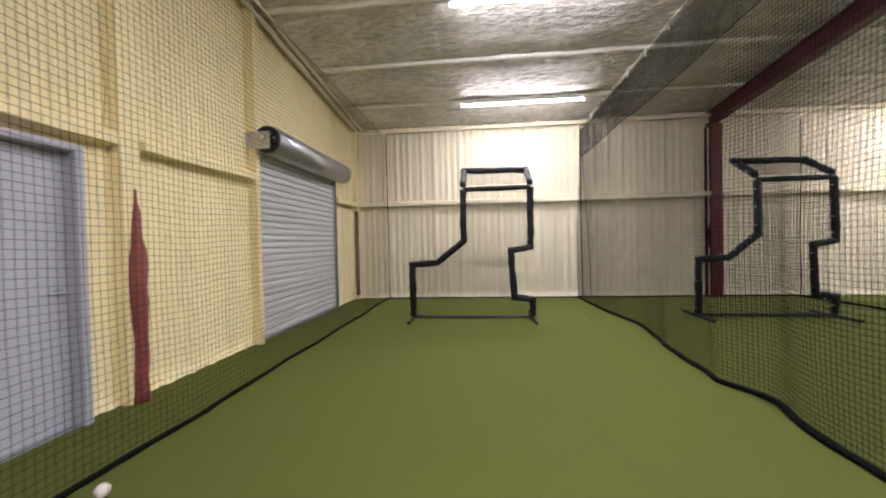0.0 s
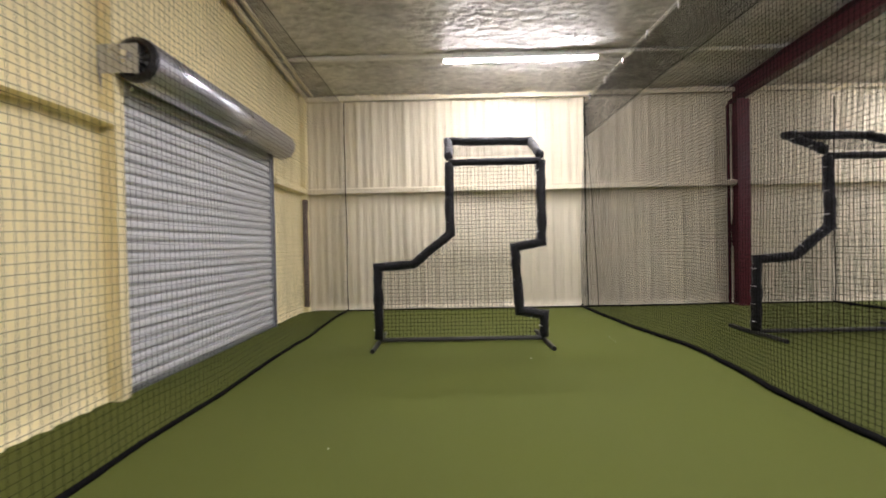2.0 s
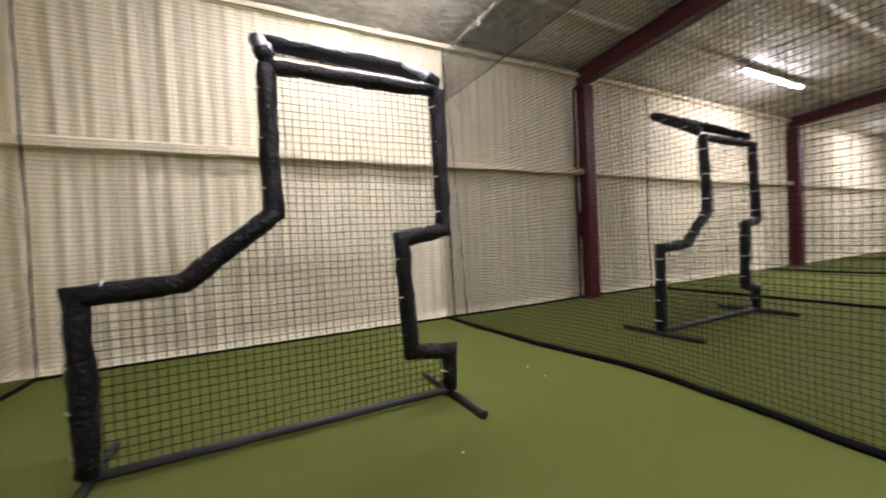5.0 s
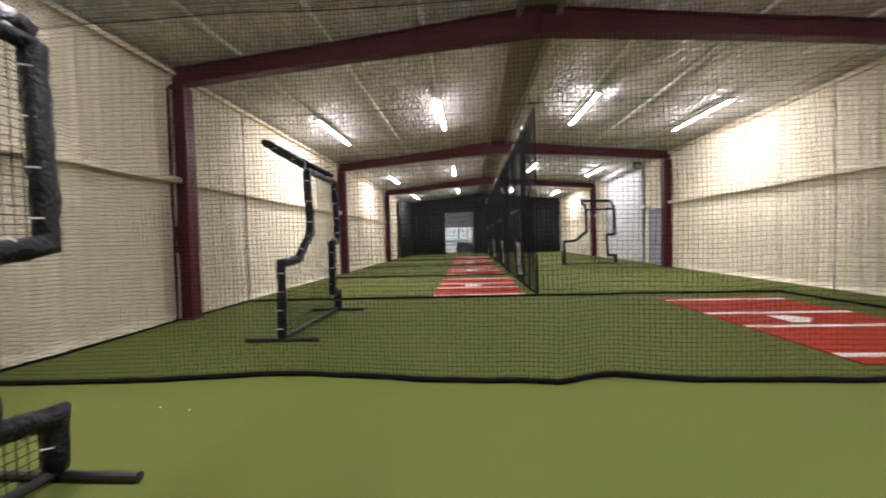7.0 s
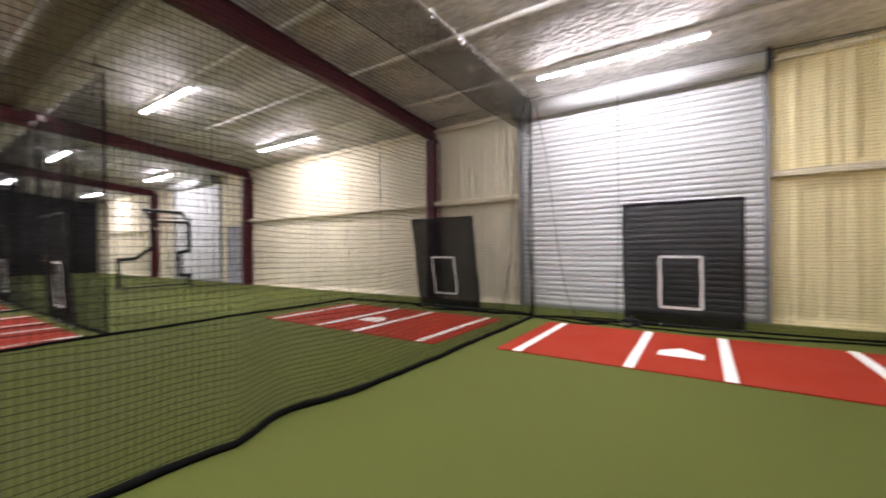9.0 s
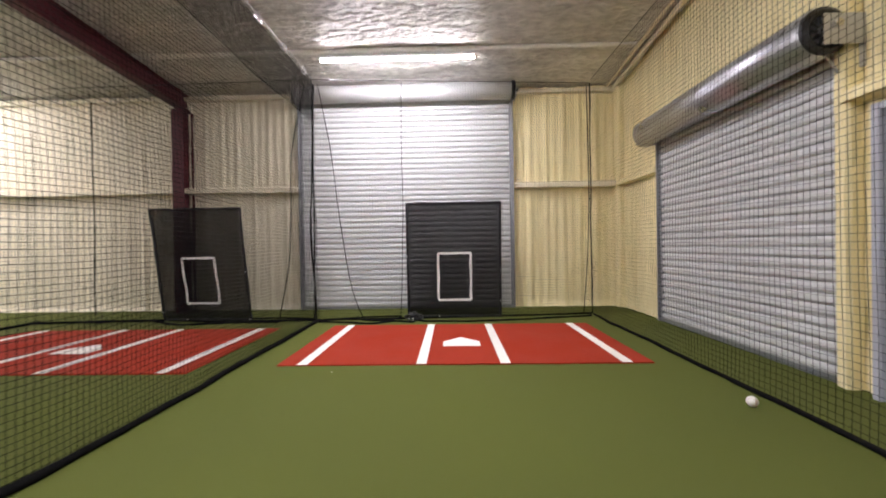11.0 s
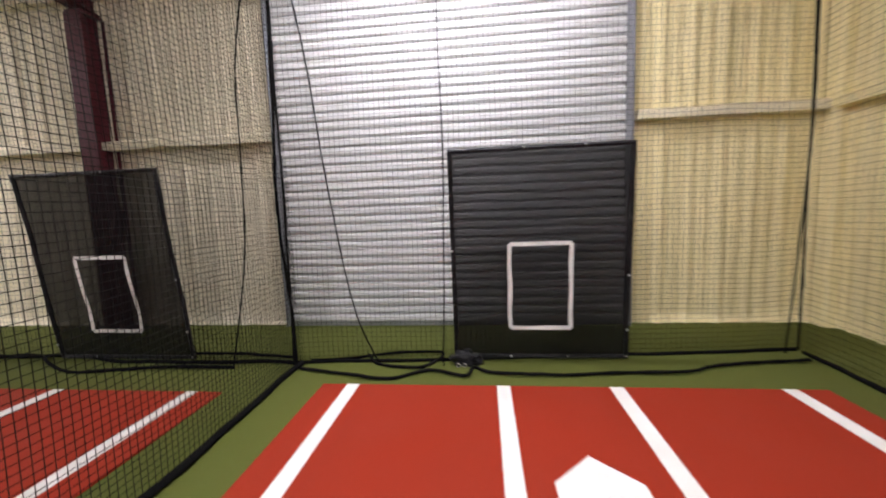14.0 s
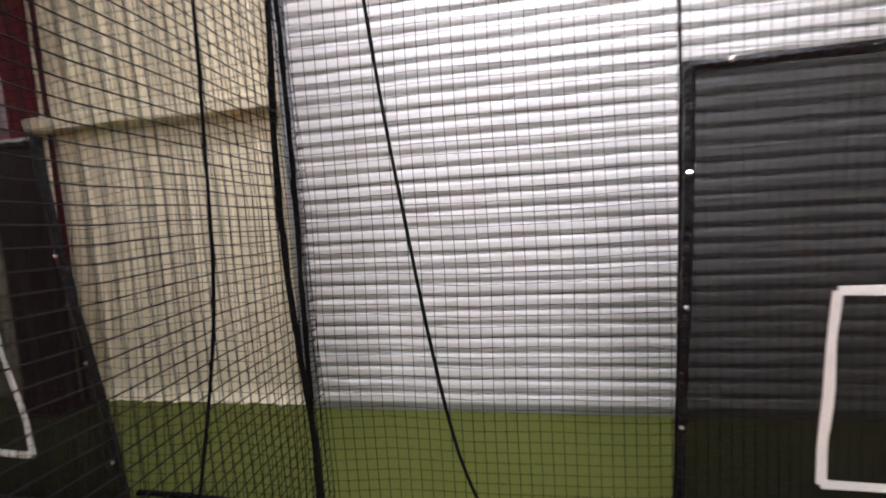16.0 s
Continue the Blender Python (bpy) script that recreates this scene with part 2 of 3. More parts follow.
# the profile reaches from the wall (p=0) into the hall (p=1)
beam("trim_girt_north", GABLE, FAR, WALL_A, WALL_A - 0.13, GIRT0, GIRT1, FOAM, "foam-covered horizontal girt along the wall")
for a, b in ((GABLE, BD_X0 - 0.1), (BD_X1 + 0.1, 13.8), (14.8, BD2_X0 - 0.1), (BD2_X1 + 0.1, FAR)):
    beam("trim_girt_south", a, b, WALL_B, WALL_B + 0.13, GIRT0, GIRT1, FOAM, "foam-covered horizontal girt along the wall")
for a, b in ((WALL_B, GD2[0] - 0.1), (GD2[1] + 0.08, GABLE_POST - 0.13), (GABLE_POST + 0.12, GD1[0] - 0.1), (GD1[1] + 0.1, WALL_A)):
    beam("trim_girt_west", GABLE, GABLE + 0.13, a, b, GIRT0, GIRT1, FOAM_YELLOW, "foam-covered horizontal girt along the gable")
beam("trim_eave_north", GABLE, FAR, WALL_A, WALL_A - 0.1, EAVE - 0.1, EAVE - 0.02, FOAM, "foam-covered eave strut along the wall top", 0.02)
beam("trim_eave_south", GABLE, FAR, WALL_B, WALL_B + 0.1, EAVE - 0.1, EAVE - 0.02, FOAM, "foam-covered eave strut along the wall top", 0.02)
# gable posts wrapped in foam, one with bare red primer below
for y, w in ((GABLE_POST - 0.12, 0.23), (GD1[0] - 0.16, 0.12), (WALL_A - 0.2, 0.2), (WALL_B + 0.02, 0.18), (GD2[1] + 0.02, 0.1)):
    beam("trim_post_west", GABLE, GABLE + 0.12, y, y + w, 0, roof_z(y) + 0.05, FOAM_YELLOW, "foam-covered steel post on the gable wall")
redpost = bmesh.new()
tube(redpost, [(GABLE + 0.1, GABLE_POST, z) for z in np.linspace(0, 1.85, 18)], 0.1, 8, 0.25)
for v in redpost.verts:
    f = v.co.z / 1.85
    v.co.y = GABLE_POST + (v.co.y - GABLE_POST) * (1 - f ** 4) * (0.5 + 0.55 * math.exp(-((f - 0.62) / 0.25) ** 2) + 0.35 * math.exp(-(f / 0.1) ** 2)) * (1 + 0.3 * noise.noise((0, v.co.z * 4, 2)))
    v.co.x = GABLE + 0.1 + (v.co.x - GABLE - 0.1) * (1 - 0.6 * f ** 5)
tagged(mesh_object("trim_bare_primer", redpost, material("rusty_primer", (0.25, 0.065, 0.055), 0.6, 0, 0.35, 9, 60, 0.5, 0.006), True), "bare red primer where the foam is missing on the post", "trim", kind="structure")
darkpost = bmesh.new()
tube(darkpost, [(GABLE + 0.1, WALL_A - 0.2, z) for z in np.linspace(0.1, 2.1, 14)], 0.05, 8, 0.3)
for v in darkpost.verts:
    f = abs(v.co.z - 1.1)
    v.co.y = WALL_A - 0.2 + (v.co.y - WALL_A + 0.2) * max(0.05, 1 - f ** 3)
tagged(mesh_object("trim_bare_corner", darkpost, material("bare_corner_steel", (0.16, 0.12, 0.10), 0.6, 0, 0.35, 9, 60, 0.5, 0.006), True), "bare brown steel where the foam is missing at the corner", "trim", kind="structure")
# rake trim along the gable's top
for ya, yb in ((WALL_B, RIDGE), (RIDGE, WALL_A)):
    bm = bmesh.new()
    for dx, dz, r in ((0.12, -0.03, 0.045), (0.24, 0.0, 0.03)):
        tube(bm, [(GABLE + dx, y, roof_z(y) + dz) for y in np.linspace(ya, yb, 50)], r, 6, 0.5)
    tagged(mesh_object("trim_rake", bm, FOAM, True), "foam-covered rake angle under the roof", "trim", kind="structure")

# ---------------- roof liner: sags between the purlins ----------------
PURLINS_A = (8.2, 6.75, 5.28)
PURLINS_B = tuple(2 * RIDGE - y for y in PURLINS_A)
PURL = sorted((WALL_A + 0.2, *PURLINS_A, RIDGE + 0.12, RIDGE - 0.12, *PURLINS_B, WALL_B - 0.2))


def ceiling_z(x, y):
    k = max(i for i in range(len(PURL) - 1) if PURL[i] <= y + 1e-6 or i == 0)
    f = (y - PURL[k]) / (PURL[k + 1] - PURL[k])
    sag = 0.055 * math.sin(math.pi * min(1, max(0, f))) ** 0.7
    wr = 0.03 * noise.noise((x * 0.9, y * 2.4, 1.0)) + 0.02 * noise.noise((x * 3.5, y * 4.0, 5.0)) + 0.01 * noise.noise((x * 7, y * 5, 2.0))
    return roof_z(y) + 0.06 - sag + wr


xs = list(np.linspace(GABLE - 0.2, 14, 240)) + list(np.linspace(14.2, FAR + 0.2, 90))
ys = list(np.linspace(WALL_B - 0.2, WALL_A + 0.2, 130))
verts = [(x, y, ceiling_z(x, y)) for x in xs for y in ys] + [(x, y, roof_z(y) + 0.3) for x in xs for y in ys]
n, half = len(ys), len(xs) * len(ys)
faces = []
for i in range(len(xs) - 1):
    for j in range(n - 1):
        a = i * n + j
        faces.append((a, a + 1, a + n + 1, a + n))
        faces.append((a + half, a + n + half, a + n + 1 + half, a + 1 + half))
ceiling = from_arrays("ceiling", verts, faces, LINER, True)
tagged(ceiling, "wrinkled silvery vinyl-faced insulation under the sloped roof", "ceiling", kind="structure")
for y in (*PURLINS_A, *PURLINS_B):
    bm = bmesh.new()
    tube(bm, [(x, y + 0.012 * noise.noise((x, y, 0)), roof_z(y) + 0.035 + 0.008 * noise.noise((x * 2, y, 4))) for x in np.linspace(GABLE, FAR, 150)], 0.042, 6, 0.35)
    tagged(mesh_object("trim_purlin", bm, PURLIN, True), "purlin wrapped in pale liner under the roof", "trim", kind="structure")
bm = bmesh.new()
for y in (RIDGE - 0.3, RIDGE + 0.3):
    box(bm, GABLE, FAR, y - 0.04, y + 0.04, roof_z(y) - 0.12, roof_z(y) + 0.06)
box(bm, GABLE, FAR, RIDGE - 0.26, RIDGE + 0.26, roof_z(RIDGE) - 0.06, roof_z(RIDGE) - 0.05)
tagged(mesh_object("trim_ridge", bm, material("ridge_wrap", (0.2, 0.18, 0.14), 0.5)), "dark wrapped ridge purlin pair", "trim", kind="structure")


# ---------------- red steel frames ----------------
def ibar(bm, stations, w, axis_pts_n=None):
    """A tapered I-section along stations of (centre, across, up, depth)."""
    rings = []
    for c, out, side, d in stations:
        c, out, side = Vector(c), Vector(out).normalized(), Vector(side)
        h, t, v = d / 2, 0.012, 0.006
        q = [(-h - t, -w / 2), (-h, -w / 2), (-h, -v), (h, -v), (h, -w / 2), (h + t, -w / 2), (h + t, w / 2), (h, w / 2), (h, v), (-h, v), (-h, w / 2), (-h - t, w / 2)]
        rings.append([bm.verts.new(c + out * a + side * b) for a, b in q])
    for u, v in zip(rings, rings[1:]):
        for k in range(12):
            bm.faces.new((u[k], u[(k + 1) % 12], v[(k + 1) % 12], v[k]))
    bm.faces.new(rings[0][::-1])
    bm.faces.new(rings[-1])
    return bm


def steel_frame(x):
    f = thing("steel_frame", (x, 0, 0))
    S = (1, 0, 0)
    for wy, s in ((WALL_A, 1), (WALL_B, -1)):
        cy = wy - s * 0.15
        part("column", ibar(bmesh.new(), [((0, cy, 0), (0, s, 0), S, 0.26), ((0, cy, 3.72), (0, s, 0), S, 0.26)], 0.22), RED, f)
        bm = bmesh.new()
        box(bm, -0.13, 0.13, cy - 0.16, cy + 0.16, 0.0, 0.02)
        part("base_plate", bm, RED, f)
        # knee and rafter
        a = Vector((0, wy - s * 0.02, roof_z(wy) - 0.15))
        b = Vector((0, RIDGE, roof_z(RIDGE) - 0.25))
        up = Vector((0, s * SLOPE, 1))
        part("rafter", ibar(bmesh.new(), [(a, up, S, 0.24), (a.lerp(b, 0.5), up, S, 0.27), (b, up, S, 0.38)], 0.19), RED, f)
        bm = bmesh.new()
        box(bm, -0.1, 0.1, cy - 0.13, cy + 0.13, 3.72, 3.745)
        part("knee_plate", bm, RED, f)
        # stiffener and flange braces at the purlins
        for py in (PURLINS_A if s > 0 else PURLINS_B):
            bm = bmesh.new()
            z = roof_z(py)
            tube(bm, [(0.09, py, z - 0.3), (0.42, py, z)], 0.018, 4)
            part("flange_brace", bm, RED, f)
    bm = bmesh.new()
    box(bm, -0.1, 0.1, RIDGE - 0.012, RIDGE + 0.012, roof_z(RIDGE) - 0.46, roof_z(RIDGE) - 0.06)
    part("ridge_plate", bm, RED, f)
    return tagged(f, "dark red primed steel portal frame with tapered rafters", "steel frame", "portal frames of the hall")


for x in BENTS:
    steel_frame(x)


# ---------------- roller doors ----------------
def roller_door(name, width, top, barrel_r, barrel_z, label, slat=0.096, mat=SLAT, overhang=0.12, chain=True, far_wheel=False, coil=None):
    """Local frame: x along the door, y into the hall, z up; the curtain's plane is y=0."""
    d = thing(name)
    prof = []
    z = 0.05
    while z < top + 0.25:
        prof += [(0.0, z), (0.026, z + slat * 0.05), (0.035, z + slat * 0.22), (0.035, z + slat * 0.6), (0.028, z + slat * 0.78), (0.0, z + slat * 0.84)]
        z += slat
    bm = bmesh.new()
    a = [bm.verts.new((0, y, zz)) for y, zz in prof]
    b = [bm.verts.new((width, y, zz)) for y, zz in prof]
    c = [bm.verts.new((width, y - 0.004, zz)) for y, zz in prof]
    e = [bm.verts.new((0, y - 0.004, zz)) for y, zz in prof]
    for i in range(len(prof) - 1):
        bm.faces.new((a[i], b[i], b[i + 1], a[i + 1]))
        bm.faces.new((e[i], e[i + 1], c[i + 1], c[i]))
    part("curtain", bm, mat, d, "horizontally ribbed grey steel curtain")
    part("bottom_bar", boxed(0, width, -0.02, 0.03, 0.0, 0.06, bevel=0.006), GUIDE, d)
    for x in (0, width):
        s = -1 if x == 0 else 1
        bm = bmesh.new()
        box(bm, x - 0.005, x + s * 0.075, -0.03, 0.035, 0, top + 0.1, bevel=0.004)
        box(bm, x + s * 0.06, x + s * 0.075, -0.1, 0.07, 0, top + 0.1)
        part("guide", bm, GUIDE, d)
    # rolled-up coil on its shaft
    by = barrel_r + 0.03
    bm = bmesh.new()
    n = 22
    pts = []
    for k in range(n * 2):
        t = 2 * math.pi * k / (n * 2)
        pts.append((barrel_r * (1 + (0.005 if k % 8 < 4 else 0)) * math.cos(t), barrel_r * (1 + (0.005 if k % 8 < 4 else 0)) * math.sin(t)))
    r0 = [bm.verts.new((-overhang * 0.4, by + p, barrel_z + q)) for p, q in pts]
    r1 = [bm.verts.new((width + overhang * 0.4, by + p, barrel_z + q)) for p, q in pts]
    for k in range(len(pts)):
        bm.faces.new((r0[k], r0[(k + 1) % len(pts)], r1[(k + 1) % len(pts)], r1[k]))
    bm.faces.new(r0)
    bm.faces.new(r1[::-1])
    part("coil", bm, coil or GALV, d, "grey rolled-up coil above the opening", True)
    for x, s in ((0, -1), (width, 1)):
        bm = bmesh.new()
        tube(bm, [(x + s * overhang * 0.42, by, barrel_z), (x + s * (overhang + 0.05), by, barrel_z)], 0.03, 10)
        part("shaft", bm, STEELPIN, d)
        bm = bmesh.new()
        box(bm, x + s * overhang, x + s * (overhang + 0.008), -0.05, by + 0.08, barrel_z - 0.14, barrel_z + 0.09)
        box(bm, x + s * (overhang - 0.05), x + s * overhang, -0.05, 0.0, barrel_z - 0.3, barrel_z + 0.09)
        part("bracket", bm, GALV, d)
    # tension wheel and hanging chain at one end
    wx, sg = (width, 1) if far_wheel else (0, -1)
    bm = bmesh.new()
    for k in range(10):
        t = 2 * math.pi * k / 10
        tube(bm, [(wx + sg * overhang * 0.5, by + 0.05 * math.cos(t), barrel_z + 0.05 * math.sin(t)), (wx + sg * overhang * 0.5, by + 0.15 * math.cos(t), barrel_z + 0.15 * math.sin(t))], 0.014, 4)
    tube(bm, [(wx + sg * overhang * 0.5, by + 0.15 * math.cos(t), barrel_z + 0.15 * math.sin(t)) for t in np.linspace(0, 2 * math.pi, 20)[:-1]], 0.036, 6, closed=True)
    part("tension_wheel", bm, DARKSTEEL, d, "black ratchet wheel on the shaft")
    if chain:
        bm = bmesh.new()
        tube(bm, dense((wx + sg * overhang * 0.5, by + 0.12, barrel_z), (wx + sg * 0.05, 0.06, top - 0.2), 0.05), 0.009, 5, 0.5)
        part("pull_cord", bm, GALV, d)
    return tagged(d, label, "roller door", "roller doors of the hall")


d1 = roller_door("roller_door", GD1[1] - GD1[0], GD_TOP, 0.19, 2.76, "closed galvanised roller door in the foamed gable wall", overhang=0.16, far_wheel=True)
d1.matrix_basis = pose(GABLE + 0.03, GD1[1], 0, 0, 0, -90)
d2 = roller_door("roller_door", GD2[1] - GD2[0], GD_TOP, 0.19, 2.76, "closed galvanised roller door in the gable near the backstop", overhang=0.16)
d2.matrix_basis = pose(GABLE + 0.03, GD2[1], 0, 0, 0, -90)
big = roller_door("roller_door", BD_X1 - BD_X0, BD_TOP, 0.155, 3.95, "tall closed grey roller door in the foamed side wall", slat=0.098, overhang=0.1, coil=SLAT)
big.matrix_basis = pose(BD_X0, WALL_B + 0.03, 0, 0, 0, 0)
far_big = copy_thing(big, pose(BD2_X0, WALL_B + 0.03, 0, 0, 0, 0))


def man_door(name, width, height, handle_at, label):
    d = thing(name)
    for x0, x1 in ((-0.06, 0.0), (width, width + 0.06)):
        part("jamb", boxed(x0, x1, -0.12, 0.1, 0, height + 0.05, bevel=0.006), GREYDOOR, d)
    part("header", boxed(0, width, -0.12, 0.1, height, height + 0.05, bevel=0.006), GREYDOOR, d)
    leaf = part("leaf", boxed(0.004, width - 0.004, -0.06, -0.015, 0.008, height - 0.004, bevel=0.004), GREYDOOR, d, "flat grey painted steel leaf")
    bm = bmesh.new()
    tube(bm, [(handle_at, -0.015, 1.02), (handle_at, 0.045, 1.02), (handle_at + (0.11 if handle_at < width / 2 else -0.11), 0.05, 1.02)], 0.011, 8)
    r = bmesh.ops.create_cone(bm, cap_ends=True, segments=16, radius1=0.03, radius2=0.03, depth=0.012)
    bmesh.ops.transform(bm, matrix=pose(handle_at, -0.01, 1.02, 90), verts=r["verts"])
    part("handle", bm, GUIDE, leaf, "steel lever handle")
    part("sill", boxed(0, width, -0.12, 0.06, 0, 0.012), GUIDE, d)
    return tagged(d, label, "door", kind="structure")


door_1 = man_door("door_1", MAN[1] - MAN[0] - 0.12, 2.07, 0.07, "closed grey steel door in the foamed gable wall")
door_1.matrix_basis = pose(GABLE + 0.02, MAN[1] - 0.06, 0, 0, 0, -90)
door_2 = man_door("door_2", 0.78, 2.05, 0.7, "closed grey steel door beside the far roller door")
door_2.matrix_basis = pose(13.91, WALL_B + 0.02, 0, 0, 0, 0)


# ---------------- strip lights ----------------
def strip_light():
    l = thing("strip_light")
    bm = bmesh.new()
    box(bm, -1.21, 1.21, -0.046, 0.046, 0.006, 0.05, bevel=0.006)
    part("housing", bm, material("white_enamel", (0.7, 0.7, 0.7), 0.4), l)
    bm = bmesh.new()
    prof = [(-0.042, 0.004), (-0.040, -0.003), (-0.026, -0.010), (0.0, -0.013), (0.026, -0.010), (0.040, -0.003), (0.042, 0.004)]
    ends = [[bm.verts.new((x, y, z)) for y, z in prof] for x in (-1.19, 1.19)]
    for k in range(6):
        bm.faces.new((ends[0][k], ends[0][k + 1], ends[1][k + 1], ends[1][k]))
    bm.faces.new((ends[0][0], ends[1][0], ends[1][6], ends[0][6]))
    bm.faces.new(ends[0][::-1])
    bm.faces.new(ends[1])
    part("diffuser", bm, TUBE, l, "lit white diffuser")
    for x in (-1.2, 1.2):
        part("end_cap", boxed(x - 0.012, x + 0.012, -0.047, 0.047, -0.016, 0.051, bevel=0.005), WHITE, l)
    for x in (-0.9, 0.9):
        bm = bmesh.new()
        tube(bm, [(x, 0, 0.05), (x, 0, 0.16)], 0.006, 5)
        part("hanger", bm, GUIDE, l)
    return tagged(l, "lit long white LED strip light under the roof liner", "strip light", "rows of strip lights")


first = strip_light()
spots = [(x, y) for x in (1.09, 9.45, 17.7, 25.6) for y in (8.15, 5.27, 1.62, -1.23)]
for i, (x, y) in enumerate(spots):
    m = pose(x, y, roof_z(y) - 0.09)
    if i:
        copy_thing(first, m)
    else:
        first.matrix_basis = m


# ---------------- nets ----------------
def net_points(a, b, seed, amp, sway=None):
    a, b = Vector((*a, 0)), Vector((*b, 0))
    d = (b - a)
    L = d.length
    d.normalize()
    nrm = Vector((-d.y, d.x, 0))

    def at(s, z, top):
        f = z / top
        k = 0.05 + 0.95 * min(1.0, (1 - f) * 1.6)
        o = amp * k * (noise.noise((s * 0.55, z * 0.35, seed)) * 1.3 + 0.45 * noise.noise((s * 1.9, z * 0.5, seed + 9)))
        if sway:
            o += k * sway(s)
        slack = (0.05 * noise.noise((s * 0.8, z * 1.3, seed + 4)) + 0.05 * noise.noise((s * 2.3, z * 0.8, seed + 6)) * (amp / 0.09)) * k
        return a + d * (s + 0.35 * slack) + nrm * o + Vector((0, 0, z + slack * 0.6 * min(1, z * 2)))
    return at, L


def net_sheet(name, a, b, top, seed, mesh=0.044, r=0.0015, amp=0.09, bottom=0.02, sway=None):
    at, L = net_points(a, b, seed, amp, sway)
    verts, faces = [], []

    def strand(pts):
        base = len(verts)
        for i, p in enumerate(pts):
            d = (pts[min(i + 1, len(pts) - 1)] - pts[max(i - 1, 0)]).normalized()
            u = d.cross(Vector((0.31, 0.77, 0.55))).normalized()
            w = d.cross(u)
            for k in range(3):
                t = 2.0944 * k
                verts.append(p + r * (u * math.cos(t) + w * math.sin(t)))
        for i in range(len(pts) - 1):
            for k in range(3):
                q = base + i * 3
                faces.append((q + k, q + (k + 1) % 3, q + 3 + (k + 1) % 3, q + 3 + k))

    nv = int(L / mesh)
    for i in range(nv + 1):
        s = L * i / nv
        strand([at(s, bottom + (top - bottom) * j / 13, top) for j in range(14)])
    nh = int((top - bottom) / mesh)
    ns = max(4, int(L / 0.16))
    for j in range(nh + 1):
        z = bottom + (top - bottom) * j / nh
        strand([at(L * i / ns, z, top) for i in range(ns + 1)])
    return from_arrays(name, [tuple(v) for v in verts], faces, NETTING), at, L


def hang_net(a, b, seed, label, top=CABLE, rope=0.022, amp=0.09, clips=True, r=0.0015, mesh=0.044, sway=None):
    n = thing("net", (0, 0, 0))
    sheet, at, L = net_sheet("mesh", a, b, top, seed, mesh, r, amp, sway=sway)
    sheet.parent = n
    bm = bmesh.new()
    pts = []
    m = max(6, int(L / 0.12))
    for i in range(m + 1):
        p = at(L * i / m, 0.03, top)
        p.z = rope * (0.95 + 0.2 * noise.noise((i * 0.35, seed, 0)))
        pts.append(p)
    tube(bm, pts, rope, 7, 0.35)
    part("hem_rope", bm, ROPE, n, "thick black weighted rope along the floor", True)
    bm = bmesh.new()
    tube(bm, [at(L * i / 20, top, top) + Vector((0, 0, 0.03)) for i in range(21)], 0.006, 6)
    part("cable", bm, STEELPIN if clips else DARKSTEEL, n)
    if clips:
        k = int(L / 0.62)
        for i in range(k):
            p = at(L * (i + 0.5) / k, top, top)
            bm = bmesh.new()
            tube(bm, [p + Vector((0.018 * math.cos(t), 0.03 * math.cos(t), 0.005 + 0.055 * math.sin(t))) for t in np.linspace(0, 2 * math.pi, 10)[:-1]], 0.009, 4, closed=True)
            part("carabiner", bm, STEELPIN, n)
    return tagged(n, label, "net", "batting cage nets")


hang_net((NET_L, END_B - 0.3), (NET_L, END_A), 1.0, "black square-mesh cage net beside the gable wall", rope=0.019, amp=0.05, clips=False, r=0.0016, mesh=0.047)
def divider_sway(s):
    """The divider's foot is kicked outwards in two places and bows inwards between them."""
    y = s + END_B
    return 0.07 - 0.19 * math.exp(-((y - 6.2) / 1.1) ** 2) - 0.12 * math.exp(-((y - 3.5) / 0.28) ** 2) + 0.05 * math.exp(-((y - 3.95) / 0.15) ** 2)


divider = hang_net((NET_R, END_B), (NET_R, END_A), 2.0, "black square-mesh divider net with a wavy floor rope", rope=0.024, amp=0.045, r=0.0020, mesh=0.037, sway=divider_sway)
# the spare net folded over the cable hangs down as a second layer
skirt, skirt_at, skirt_l = net_sheet("folded_skirt", (NET_R + 0.03, END_B), (NET_R + 0.03, END_A), CABLE, 2.4, mesh=0.022, r=0.0017, amp=0.12, bottom=CABLE - 0.62)
skirt.parent = divider
bm = bmesh.new()
tube(bm, [skirt_at(skirt_l * i / 60, CABLE - 0.62, CABLE) for i in range(61)], 0.005, 5)
part("skirt_cord", bm, ROPE, divider)
hang_net((NET_L, END_A), (NET_R, END_A), 3.0, "black end net close to the foamed wall", amp=0.03, rope=0.014, clips=False, top=CABLE + 0.1)
hang_net((NET_R, END_A), (NETS_BEYOND[0], END_A), 4.0, "black end net hanging before the foamed wall", amp=0.05, rope=0.016, clips=False, top=CABLE + 0.1)
hang_net((NET_L, END_B - 0.38), (NET_R, END_B), 5.0, "black backstop net behind the home plate", amp=0.05, rope=0.016, clips=False, top=CABLE - 0.02)
hang_net((NET_R, END_B), (NETS_BEYOND[0], END_B - 0.1), 6.0, "slack black backstop net of the neighbouring cage", amp=0.14, rope=0.018, clips=False, top=CABLE - 0.02)
for i, x in enumerate(NETS_BEYOND):
    y0 = END_B - 0.1 if i == 0 else RIDGE - 0.15
    hang_net((x, y0), (x, END_A), 10.0 + i, "black divider net of a cage further down the hall", rope=0.022, amp=0.1, clips=False, mesh=0.06 if i else 0.05, r=0.0018)
MIDNET = 3.3
hang_net((NETS_BEYOND[0], MIDNET), (FAR - 0.4, MIDNET), 20.0, "long dark net along the middle of the hall", amp=0.1, clips=True, r=0.0032, mesh=0.046)


